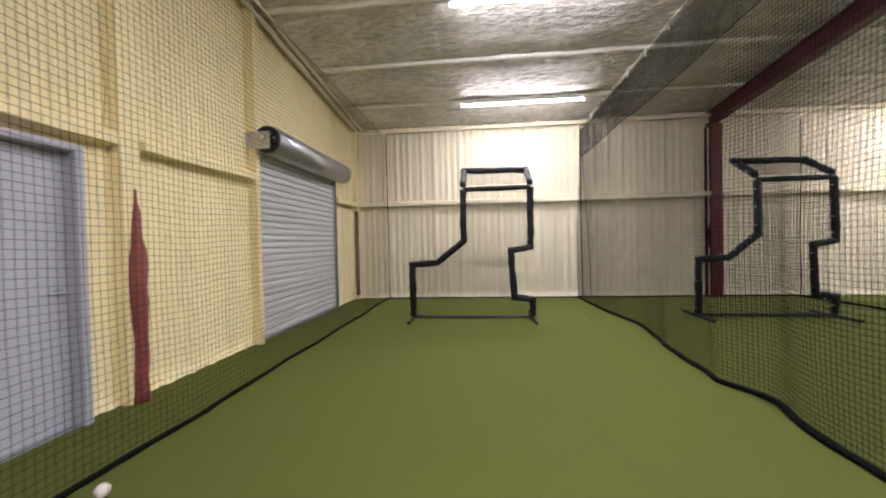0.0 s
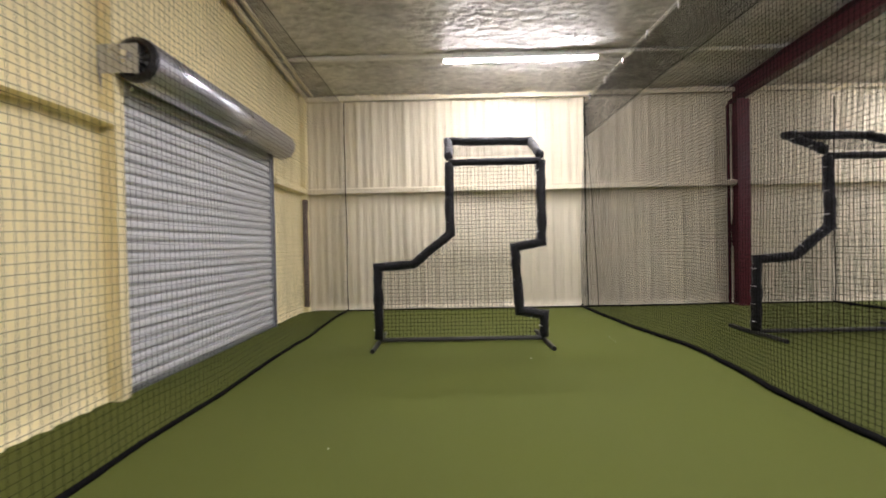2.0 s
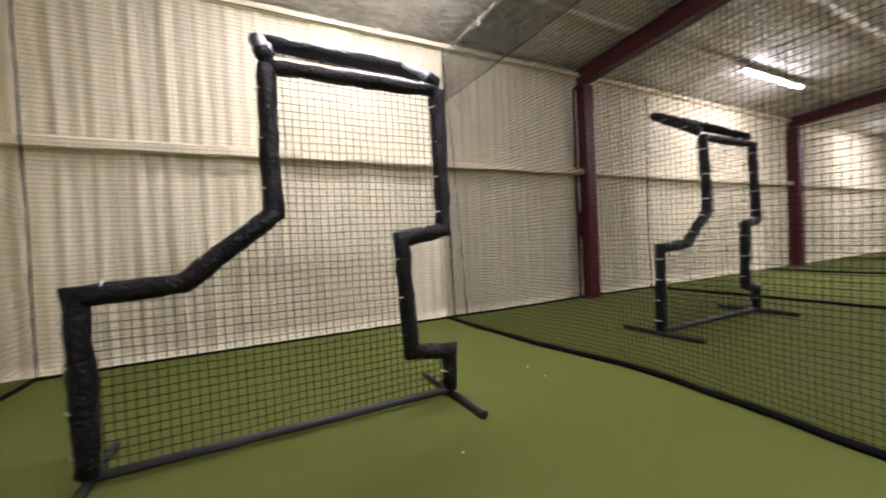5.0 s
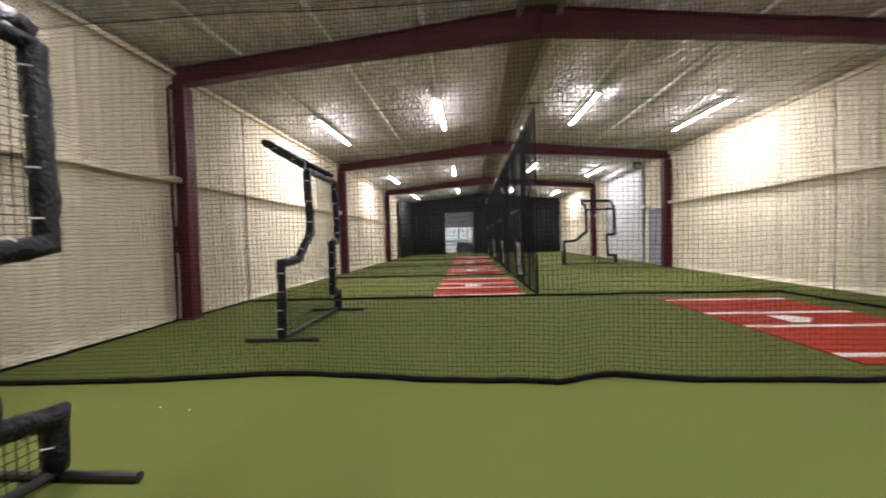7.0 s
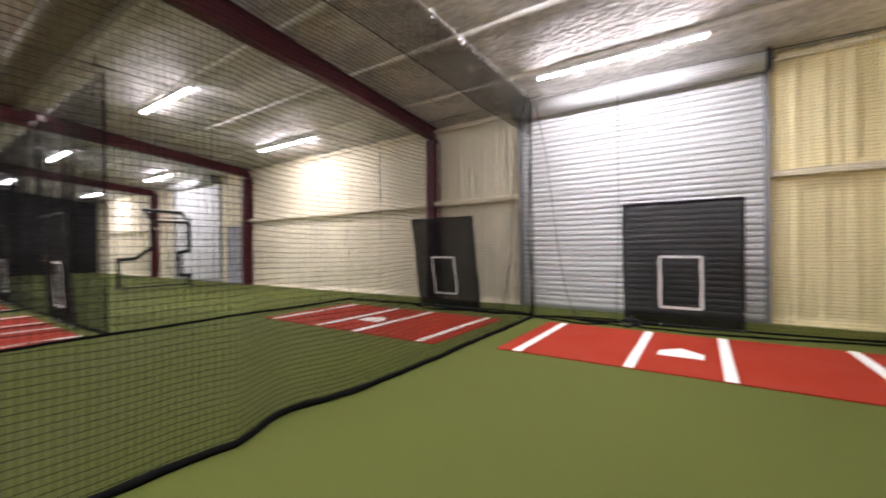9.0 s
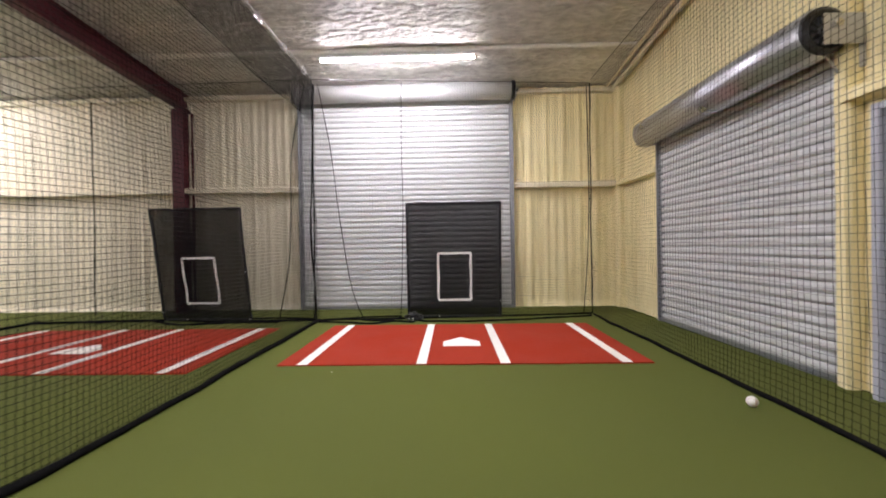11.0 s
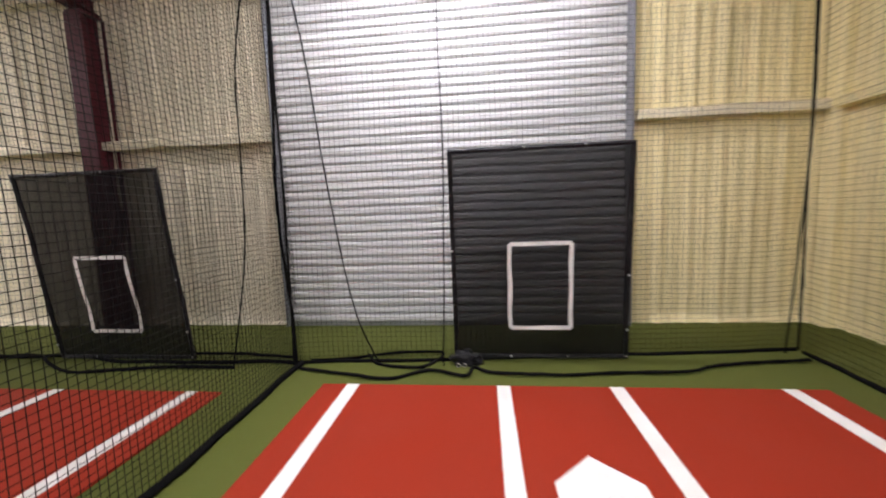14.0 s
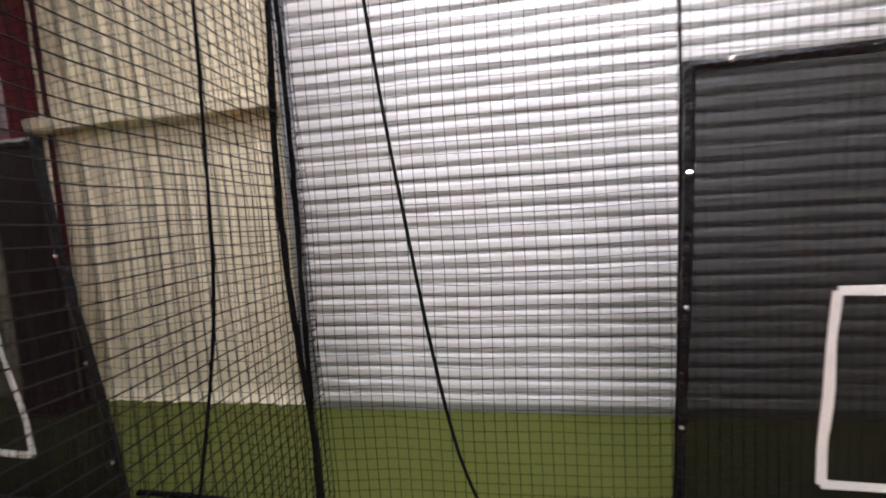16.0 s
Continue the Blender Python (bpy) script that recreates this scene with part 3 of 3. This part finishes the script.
# turnbuckle and clamp where the middle net is tied off
tb = thing("turnbuckle", (NETS_BEYOND[0], MIDNET, CABLE + 0.03))
for dy in (-0.09, 0.09):
    bm = bmesh.new()
    tube(bm, [(0, dy, -0.04), (0, dy, 0.14)], 0.012, 6)
    part("prong", bm, DARKSTEEL, tb)
bm = bmesh.new()
tube(bm, [(0, -0.12, 0), (0, 0.12, 0)], 0.014, 6)
part("crossbar", bm, DARKSTEEL, tb)
tagged(tb, "dark steel clamp holding the middle net's cable", "cable clamp")
bm = bmesh.new()
tube(bm, [(NETS_BEYOND[0] + 0.01 * noise.noise((z, 1, 1)), MIDNET, z) for z in np.linspace(0.02, CABLE, 14)], 0.014, 6, 0.4)
tagged(mesh_object("edge_rope", bm, ROPE, True), "black rope edging the middle net", "rope")


def hanging_rope(pts, r, label, name="rope", wob=0.25, dy=0.0):
    bm = bmesh.new()
    fine = []
    P = [Vector(p) + Vector((0, dy, 0)) for p in pts]
    for i in range(len(P) - 1):
        p0, p1, p2, p3 = P[max(i - 1, 0)], P[i], P[i + 1], P[min(i + 2, len(P) - 1)]
        for k in range(8):
            t = k / 8
            fine.append(0.5 * (2 * p1 + (p2 - p0) * t + (2 * p0 - 5 * p1 + 4 * p2 - p3) * t * t + (3 * p1 - p0 - 3 * p2 + p3) * t ** 3))
    fine.append(P[-1])
    tube(bm, fine, r * 0.78, 6, wob)
    return tagged(mesh_object(name, bm, ROPE, True), label, "rope", "loose ropes of the nets")


# gathered corner edges of the nets
for x, y, zt in ((NET_R, END_B, CABLE), (NET_L, END_B - 0.36, CABLE), (NET_R + 0.02, END_A, CABLE + 0.1), (NET_L, END_A, CABLE + 0.1), (6.6, -1.9, CABLE), (NETS_BEYOND[0], END_A, CABLE)):
    pts = [(x + 0.02 * noise.noise((z, x, 1)), y + 0.02 * noise.noise((z, y, 2)), z) for z in np.linspace(0.02, zt, 12)]
    hanging_rope(pts, 0.013, "black rope laced down a net corner", wob=0.6)
hanging_rope([(NET_R - 0.04, END_B + 0.03, 3.7), (NET_R - 0.02, END_B + 0.05, 2.6), (NET_R + 0.03, END_B + 0.04, 1.4), (NET_R - 0.02, END_B + 0.03, 0.5), (NET_R - 0.04, END_B + 0.05, 0.02)], 0.017, "gathered net edge hanging at the cage corner", wob=0.8)
hanging_rope([(NET_R - 0.1, END_B, 3.7), (2.16, END_B + 0.02, 2.7), (2.02, END_B + 0.05, 1.6), (1.86, END_B + 0.03, 0.55), (1.7, END_B - 0.06, 0.02)], 0.009, "slack black cord hanging before the roller door")
hanging_rope([(1.04, END_B - 0.02, 3.72), (1.05, END_B - 0.01, 2.7), (1.04, END_B, 1.85), (1.06, END_B + 0.02, 0.9), (1.09, END_B + 0.04, 0.02)], 0.007, "thin black cord along the pad edge")
hanging_rope([(2.56, END_B, 3.7), (2.78, END_B - 0.02, 2.7), (2.8, END_B, 1.9), (2.82, END_B + 0.04, 1.0), (2.98, END_B + 0.1, 0.02)], 0.010, "slack black cord hanging beside the cage corner")
hanging_rope([(NET_L + 0.06, END_B - 0.34, 3.7), (NET_L + 0.05, END_B - 0.3, 2.0), (NET_L + 0.09, END_B - 0.3, 0.9), (NET_L + 0.17, END_B - 0.27, 0.02)], 0.010, "slack black cord at the gable-side net corner")
hanging_rope([(NET_R + 0.02, END_A - 0.04, 3.4), (NET_R + 0.1, END_A - 0.05, 2.2), (NET_R + 0.16, END_A - 0.06, 0.9), (NET_R + 0.18, END_A - 0.1, 0.02)], 0.008, "slack cord by the end wall corner")
# tangles on the turf
Z = 0.018


def floor_rope(path, r, label):
    hanging_rope([(x, y, Z + 0.01 * (k % 3 == 1)) for k, (x, y) in enumerate(path)], r, label, wob=0.4)


floor_rope([(2.35, -1.12), (1.85, -0.98), (1.5, -0.93), (1.2, -1.1), (0.9, -0.98), (0.83, -1.16), (0.69, -1.06), (0.42, -1.02), (0.1, -1.03), (-0.34, -1.08), (-0.85, -1.09), (-1.09, -1.22), (-1.57, -1.31), (-1.9, -1.33)], 0.018, "long black rope snaking over the turf behind the mat")
floor_rope([(2.33, -1.3), (1.97, -1.32), (1.6, -1.48), (1.14, -1.5), (1.2, -1.22), (1.34, -1.15), (1.67, -1.22), (1.82, -1.42)], 0.017, "black rope looped on the turf by the pad")
floor_rope([(3.6, -1.45), (3.1, -1.42), (2.5, -1.36)], 0.018, "black rope between cage corner and pad")
floor_rope([(6.4, -1.3), (5.9, -1.2), (5.5, -1.38), (5.22, -1.36), (4.89, -1.16), (4.49, -1.0), (4.09, -1.04), (3.58, -1.1), (2.97, -1.12)], 0.02, "thick black rope curling before the neighbouring pad")


# ---------------- home plate mats ----------------
def plate_mat(cx, cy, w, d, lines, plate_x, turn=0):
    m = thing("home_plate_mat", (cx, cy, 0), turn)
    part("base", boxed(-w / 2, w / 2, -d / 2, d / 2, 0.0, 0.012, bevel=0.003), MAT_RED, m)
    for x in lines:
        part("line", boxed(x - 0.05, x + 0.05, -d / 2 + 0.004, d / 2 - 0.004, 0.008, 0.0145, bevel=0.001), WHITE, m, "white chalk-style line")
    bm = bmesh.new()
    h = 0.216
    out = [(-h, 0.21), (h, 0.21), (h, 0.0), (0, -0.216), (-h, 0.0)]
    lo = [bm.verts.new((plate_x + x, y + 0.08, 0.008)) for x, y in out]
    hi = [bm.verts.new((plate_x + x * 0.98, y * 0.98 + 0.08, 0.0155)) for x, y in out]
    bm.faces.new(hi)
    bm.faces.new(lo[::-1])
    for k in range(5):
        bm.faces.new((lo[k], lo[(k + 1) % 5], hi[(k + 1) % 5], hi[k]))
    part("plate", bm, WHITE, m, "white five-sided home plate")
    return tagged(m, "red turf batting mat with white lines and home plate", "batting mat", "home plate mats")


LINES = (-1.58, -0.41, 0.41, 1.58)
plate_mat(0.19, 0.11, 3.66, 1.9, LINES, 0.0)
plate_mat(4.6, 0.3, 3.66, 1.96, LINES, 0.0)
for i, x in enumerate(NETS_BEYOND[:-1]):
    plate_mat(x + 1.85 + 0.05, 4.47, 3.66, 1.92, LINES, 0.0)


# ---------------- hanging backstop pads with strike zones ----------------
def strike_pad(x0, x1, y, h, zone, seed, turn=None, skew=0.0, label="black mesh backstop pad with a white strike-zone outline", bunched=False):
    p = thing("backstop_pad", ((x0 + x1) / 2, y, 0) if turn is None else turn[0], 0 if turn is None else turn[1])
    w = x1 - x0

    def surf(u, z):
        return 0.02 * noise.noise((u * 1.5, z * 1.2, seed)) - 0.11 * (1 - z / h) + 0.02
    bm = bmesh.new()
    nu, nz = 18, 22
    grid = [[[bm.verts.new((-w / 2 + w * i / nu, surf(-w / 2 + w * i / nu, h * j / nz) - 0.006 * k, 0.02 + (h - 0.02) * j / nz)) for j in range(nz + 1)] for i in range(nu + 1)] for k in (0, 1)]
    for k in (0, 1):
        for i in range(nu):
            for j in range(nz):
                bm.faces.new((grid[k][i][j], grid[k][i + 1][j], grid[k][i + 1][j + 1], grid[k][i][j + 1]))
    part("sheet", bm, PADMESH, p, smooth=True)
    bm = bmesh.new()
    edge = dense((-w / 2, 0, 0.03), (w / 2, 0, 0.03), 0.12)[:-1] + dense((w / 2, 0, 0.03), (w / 2, 0, h), 0.12)[:-1] + dense((w / 2, 0, h), (-w / 2, 0, h), 0.12)[:-1] + dense((-w / 2, 0, h), (-w / 2, 0, 0.03), 0.12)[:-1]
    tube(bm, [(v.x, surf(v.x, v.z), v.z) for v in edge], 0.02, 6, 0.2, closed=True)
    part("hem", bm, VINYL, p, "black bound hem")
    for i in range(0, len(edge), 4):
        v = edge[i]
        bm = bmesh.new()
        tube(bm, [(v.x, surf(v.x, v.z) + 0.016, v.z), (v.x + 0.006, surf(v.x, v.z) + 0.024, v.z + 0.008)], 0.009, 6)
        part("grommet", bm, STEELPIN, p)
    zx0, zx1, zz0, zz1 = zone
    c = (x0 + x1) / 2
    corners = [(zx0 - c, zz0), (zx1 - c, zz0), (zx1 - c, zz1), (zx0 - c, zz1)]
    for (a, az), (b, bz) in zip(corners, corners[1:] + corners[:1]):
        bm = bmesh.new()
        pts = dense((a, 0, az), (b, 0, bz), 0.06)
        d = (pts[-1] - pts[0]).normalized()
        nrm = Vector((-d.z, 0, d.x)) * 0.017
        ra, rb = [], []
        for q in pts:
            o = surf(q.x, q.z) + 0.006
            off = nrm * (1 + 0.25 * noise.noise(q * 7)) + Vector((0.007 * noise.noise((q.z * 4, seed, 1)), 0, 0.007 * noise.noise((q.x * 5, seed, 2))))
            dev = Vector((0.02 * noise.noise((q.z * 3, seed, 3)), 0, 0))
            lo, hi = q - nrm + dev, q + off + dev
            ra.append([bm.verts.new((lo.x, o, lo.z)), bm.verts.new((lo.x, o + 0.003, lo.z))])
            rb.append([bm.verts.new((hi.x, o, hi.z)), bm.verts.new((hi.x, o + 0.003, hi.z))])
        for k in range(len(pts) - 1):
            bm.faces.new((ra[k][1], rb[k][1], rb[k + 1][1], ra[k + 1][1]))
            bm.faces.new((ra[k][0], ra[k + 1][0], rb[k + 1][0], rb[k][0]))
            bm.faces.new((ra[k][0], ra[k][1], ra[k + 1][1], ra[k + 1][0]))
            bm.faces.new((rb[k][0], rb[k + 1][0], rb[k + 1][1], rb[k][1]))
        part("zone_tape", bm, TAPE, p, "white tape strip")
    if bunched:
        # crumpled slack of the sheet lying on the turf at one corner
        bm = bmesh.new()
        bmesh.ops.create_icosphere(bm, subdivisions=4, radius=1)
        for v in bm.verts:
            n = 1 + 0.45 * noise.noise(v.co * 2.1) + 0.18 * noise.noise(v.co * 6)
            v.co = Vector((w / 2 - 0.09 + v.co.x * 0.13 * n, 0.03 + v.co.y * 0.07 * n, max(0.003, 0.045 + v.co.z * 0.075 * n)))
        part("bunched_corner", bm, VINYL, p, "crumpled black slack on the turf", True)
        for dx in (-0.02, 0.035):
            bm = bmesh.new()
            tube(bm, [(w / 2 - 0.06 + dx + 0.018 * math.cos(t), 0.115, 0.022 + 0.018 * math.sin(t)) for t in np.linspace(0, 2 * math.pi, 11)[:-1]], 0.006, 5, closed=True)
            part("grommet", bm, STEELPIN, p)
    if skew:
        for o in p.children:
            for v in o.data.vertices:
                v.co.x += skew * (v.co.z / h - 0.5) * (1 if v.co.x > 0 else 0.7)
    return tagged(p, label, "backstop pad", "hanging backstop pads")


strike_pad(-0.48, 0.99, END_B - 0.07, 1.83, (-0.01, 0.505, 0.295, 1.04), 1.0, label="black mesh backstop pad hung before the roller door", bunched=True)
strike_pad(3.57, 4.99, END_B - 0.01, 1.80, (4.05, 4.58, 0.295, 1.02), 2.0, skew=0.14, label="black mesh backstop pad hung before the red column")
for x in NETS_BEYOND[:-1]:
    strike_pad(x + 1.2, x + 2.7, 0, 1.82, (x + 1.7, x + 2.2, 0.3, 1.03), x, turn=((x + 1.95, MIDNET + 0.16, 0), 0), label="black mesh backstop pad on the middle net")


# ---------------- L-screens ----------------
def pad_bar(parent, name, pts, r=0.05, seed=0):
    bm = bmesh.new()
    fine = []
    for a, b in zip(pts, pts[1:]):
        fine += dense(a, b, 0.055)[:-1]
    fine.append(Vector(pts[-1]))
    tube(bm, fine, r, 10, 0.32)
    ob = part(name, bm, VINYL, parent, "", True)
    # white lacing along the padding
    for a, b in zip(pts, pts[1:]):
        a, b = Vector(a), Vector(b)
        k = int((b - a).length / 0.22)
        for i in range(k):
            p = a.lerp(b, (i + 0.5) / max(k, 1))
            d = (b - a).normalized()
            s = d.cross((0, 1, 0)).normalized()
            bm = bmesh.new()
            tube(bm, [p + s * r * 0.75 - Vector((0, r * 0.75, 0)), p + s * (r + 0.012), p + s * r * 0.8 + Vector((0, r * 0.7, 0))], 0.0045, 4)
            part("lace", bm, LACE, ob)
    return ob


def l_screen():
    s = thing("l_screen")
    R = 0.056
    # seen from the batter: low shoulder on -x, hood leaning to +y
    outline_left = [(-1.0, 0, 0.06), (-1.0, -0.03, 0.945), (-0.56, -0.04, 0.975), (-0.1, -0.03, 1.34), (-0.1, 0, 2.21)]
    outline_right = [(1.03, 0, 0.06), (1.03, 0, 0.33), (0.73, -0.02, 0.38), (0.68, -0.05, 1.16), (1.01, -0.04, 1.22), (1.02, 0, 2.21)]
    pad_bar(s, "left_padding", outline_left, R)
    pad_bar(s, "right_padding", outline_right, R)
    pad_bar(s, "top_padding", [(-0.1, 0, 2.21), (1.02, 0, 2.21)], R * 0.8)
    pad_bar(s, "hood_padding", [(-0.1, 0.03, 2.29), (-0.1, 0.56, 2.62), (1.02, 0.56, 2.6), (1.02, 0.03, 2.29)], R)
    bm = bmesh.new()
    tube(bm, [(-1.0, 0, 0.045), (1.03, 0, 0.045)], 0.027, 10)
    part("bottom_rail", bm, DARKSTEEL, s)
    for x in (-1.0, 1.03):
        bm = bmesh.new()
        tube(bm, [(x, -0.45, 0.026), (x, 0.45, 0.026)], 0.026, 10)
        part("foot", bm, DARKSTEEL, s)
    # netting inside the outline
    verts, faces = [], []

    def strand(a, b, n=8):
        a, b = Vector(a), Vector(b)
        base = len(verts)
        for i in range(n + 1):
            p = a.lerp(b, i / n)
            p.y += 0.02 * noise.noise((p.x * 3, p.z * 3, 3)) * math.sin(math.pi * i / n)
            p.z += 0.012 * noise.noise((p.x * 4, p.z * 4, 8)) * math.sin(math.pi * i / n)
            d = (b - a).normalized()
            u = d.cross(Vector((0.2, 0.9, 0.3))).normalized()
            w = d.cross(u)
            for k in range(3):
                verts.append(tuple(p + 0.0026 * (u * math.cos(2.094 * k) + w * math.sin(2.094 * k))))
        for i in range(n):
            for k in range(3):
                q = base + i * 3
                faces.append((q + k, q + (k + 1) % 3, q + 3 + (k + 1) % 3, q + 3 + k))

    def edge_x(line, z):
        for (x0, _, z0), (x1, _, z1) in zip(line, line[1:]):
            if min(z0, z1) <= z <= max(z0, z1) and abs(z1 - z0) > 1e-6:
                return x0 + (x1 - x0) * (z - z0) / (z1 - z0)
        return line[-1][0]
    step = 0.046
    z = 0.07
    while z < 2.2:
        strand((edge_x(outline_left, z), 0, z), (edge_x(outline_right, z), 0, z), 12)
        z += step
    x = -0.98
    while x < 1.02:
        zs = [0.05 + 0.02 * k for k in range(108)]
        inside = [zz for zz in zs if edge_x(outline_left, max(zz, 0.07)) <= x <= edge_x(outline_right, max(zz, 0.07))]
        run = []
        for zz in inside + [99]:
            if run and zz - run[-1] > 0.03:
                if len(run) > 2:
                    strand((x, 0, run[0]), (x, 0, run[-1]), 8)
                run = []
            run.append(zz)
        x += step
    t = 0.0
    while t <= 1:
        strand((-0.1, 0.03 + 0.53 * t, 2.29 + 0.33 * t), (1.02, 0.03 + 0.53 * t, 2.29 + 0.33 * t), 6)
        t += step / 0.7
    x = -0.08
    while x < 1.01:
        strand((x, 0.03, 2.29), (x, 0.56, 2.62), 4)
        x += step
    net = from_arrays("screen_net", verts, faces, NETTING)
    net.parent = s
    return tagged(s, "black padded L-shaped pitching screen with hood, on turf", "pitching screen", "L-screens of the cages")


screen = l_screen()
screen.matrix_basis = pose(0.03, 6.8, 0, 0, 0, 0)
copy_thing(screen, pose(4.73, 6.93, 0, 0, 0, 0))
copy_thing(screen, pose(15.2, -0.2, 0, 0, 0, -90))


# ---------------- far end: black curtain wall and lit lobby door ----------------
bm = bmesh.new()
DY0, DY1, DT = 4.25, 6.5, 3.25
box(bm, FAR, FAR + 0.2, WALL_B - 0.2, DY0, 0, 5.0)
box(bm, FAR, FAR + 0.2, DY1, WALL_A + 0.2, 0, 5.0)
box(bm, FAR, FAR + 0.2, DY0, DY1, DT, 5.0)
tagged(mesh_object("wall_east", bm, CURTAIN), "black-draped end wall with a lit doorway", "wall", kind="structure")
for y0, y1 in ((MIDNET + 0.2, DY0 - 0.05), (DY1 + 0.05, WALL_A - 0.1), (WALL_B + 0.1, MIDNET - 0.2)):
    c = bmesh.new()
    n = int((y1 - y0) / 0.05)
    lo, hi = [], []
    for i in range(n + 1):
        y = y0 + (y1 - y0) * i / n
        x = FAR - 0.12 + 0.05 * math.sin(y * 17 + 1.5 * noise.noise((y, 0, 0)))
        lo.append(c.verts.new((x, y, 0.02)))
        hi.append(c.verts.new((x, y, 4.1)))
    for i in range(n):
        c.faces.new((lo[i], lo[i + 1], hi[i + 1], hi[i]))
    cu = mesh_object("curtain", c, CURTAIN, True)
    so = cu.modifiers.new("thick", "SOLIDIFY")
    so.thickness = 0.01
    tagged(cu, "black pleated curtain before the end wall", "curtain", "end wall curtains")
c = bmesh.new()
lo, hi = [], []
for i in range(90):
    x = 24.8 + 4.7 * i / 89
    y = END_A - 0.1 + 0.05 * math.sin(x * 16)
    lo.append(c.verts.new((x, y, 0.02)))
    hi.append(c.verts.new((x, y, 3.9)))
for i in range(89):
    c.faces.new((lo[i], lo[i + 1], hi[i + 1], hi[i]))
cu = mesh_object("curtain", c, CURTAIN, True)
so = cu.modifiers.new("thick", "SOLIDIFY")
so.thickness = 0.01
tagged(cu, "black pleated curtain along the far side wall", "curtain", "end wall curtains")
lob = thing("door_3", (FAR + 0.1, DY0, 0))
W = DY1 - DY0
part("transom", boxed(-0.02, 0.02, 0, W, 2.06, DT), material("transom_grey", (0.16, 0.16, 0.17), 0.5), lob, "grey panel over the glass doors")
for y in (0.03, W / 2, W - 0.03):
    part("door_frame", boxed(-0.03, 0.03, y - 0.035, y + 0.035, 0, 2.06), DARKSTEEL, lob)
for a, b in ((0.07, W / 2 - 0.04), (W / 2 + 0.04, W - 0.07)):
    part("rail", boxed(-0.03, 0.03, a, b, 0.95, 1.02), DARKSTEEL, lob)
    g = part("pane", boxed(-0.004, 0.004, a, b, 0.02, 2.04), GLASS, lob)
    g.visible_shadow = False
tagged(lob, "glazed double door to a bright lobby", "door", kind="structure")
bm = bmesh.new()
box(bm, FAR + 4.0, FAR + 4.1, 2.0, 9.0, 0, 3.2)
box(bm, FAR + 0.2, FAR + 4.0, 2.0, 2.1, 0, 3.2)
box(bm, FAR + 0.2, FAR + 4.0, 8.9, 9.0, 0, 3.2)
box(bm, FAR + 0.2, FAR + 4.1, 2.0, 9.0, 3.2, 3.3)
tagged(mesh_object("wall_lobby", bm, PLASTER), "pale painted lobby walls behind the glass", "wall", kind="structure")
for k, y in enumerate((4.6, 5.9)):
    l = thing("lobby_light", (FAR + 2.2, y, 3.1))
    part("diffuser", boxed(-0.6, 0.6, -0.15, 0.15, 0, 0.04, bevel=0.01), SKYGLOW, l)
    part("frame", boxed(-0.63, 0.63, -0.18, 0.18, 0.042, 0.09), WHITE, l)
    tagged(l, "lit lobby ceiling panel", "ceiling light", "lobby lights")
desk = thing("lobby_counter", (FAR + 2.6, 5.0, 0))
part("body", boxed(-0.3, 0.3, -0.7, 0.7, 0, 0.88), DARKSTEEL, desk)
part("worktop", boxed(-0.34, 0.34, -0.74, 0.74, 0.88, 0.92), PLASTER, desk)
tagged(desk, "dark counter in the bright lobby", "counter")


# ---------------- small things ----------------
def baseball(x, y, z=0.0365):
    b = thing("baseball", (x, y, z))
    bm = bmesh.new()
    bmesh.ops.create_uvsphere(bm, u_segments=20, v_segments=12, radius=0.0365)
    part("cover", bm, LEATHER, b, "off-white leather cover", True)
    bm = bmesh.new()
    pts = []
    for t in np.linspace(0, 2 * math.pi, 40)[:-1]:
        v = Vector((math.cos(t) * 0.8 + 0.2 * math.cos(3 * t), math.sin(t) * 0.8 - 0.2 * math.sin(3 * t), 0.85 * math.sin(2 * t))).normalized() * 0.0368
        pts.append(v)
    tube(bm, pts, 0.0012, 4, closed=True)
    part("seam", bm, material("red_stitch", (0.35, 0.05, 0.05), 0.7), b, "red stitched seam")
    return tagged(b, "scuffed white baseball lying on the turf", "baseball")


baseball(-1.79, 2.06)

# crumbs of white lint on the turf
bm = bmesh.new()
rnd = random.Random(4)
for _ in range(9):
    x, y = rnd.uniform(-1.7, 2.2), rnd.uniform(-0.5, 8.5)
    r = bmesh.ops.create_icosphere(bm, subdivisions=1, radius=rnd.uniform(0.003, 0.005))
    bmesh.ops.transform(bm, matrix=Matrix.Translation((x, y, 0.004)), verts=r["verts"])
tagged(mesh_object("lint", bm, TAPE), "white crumbs of lint scattered on the turf", "lint", kind="stuff")
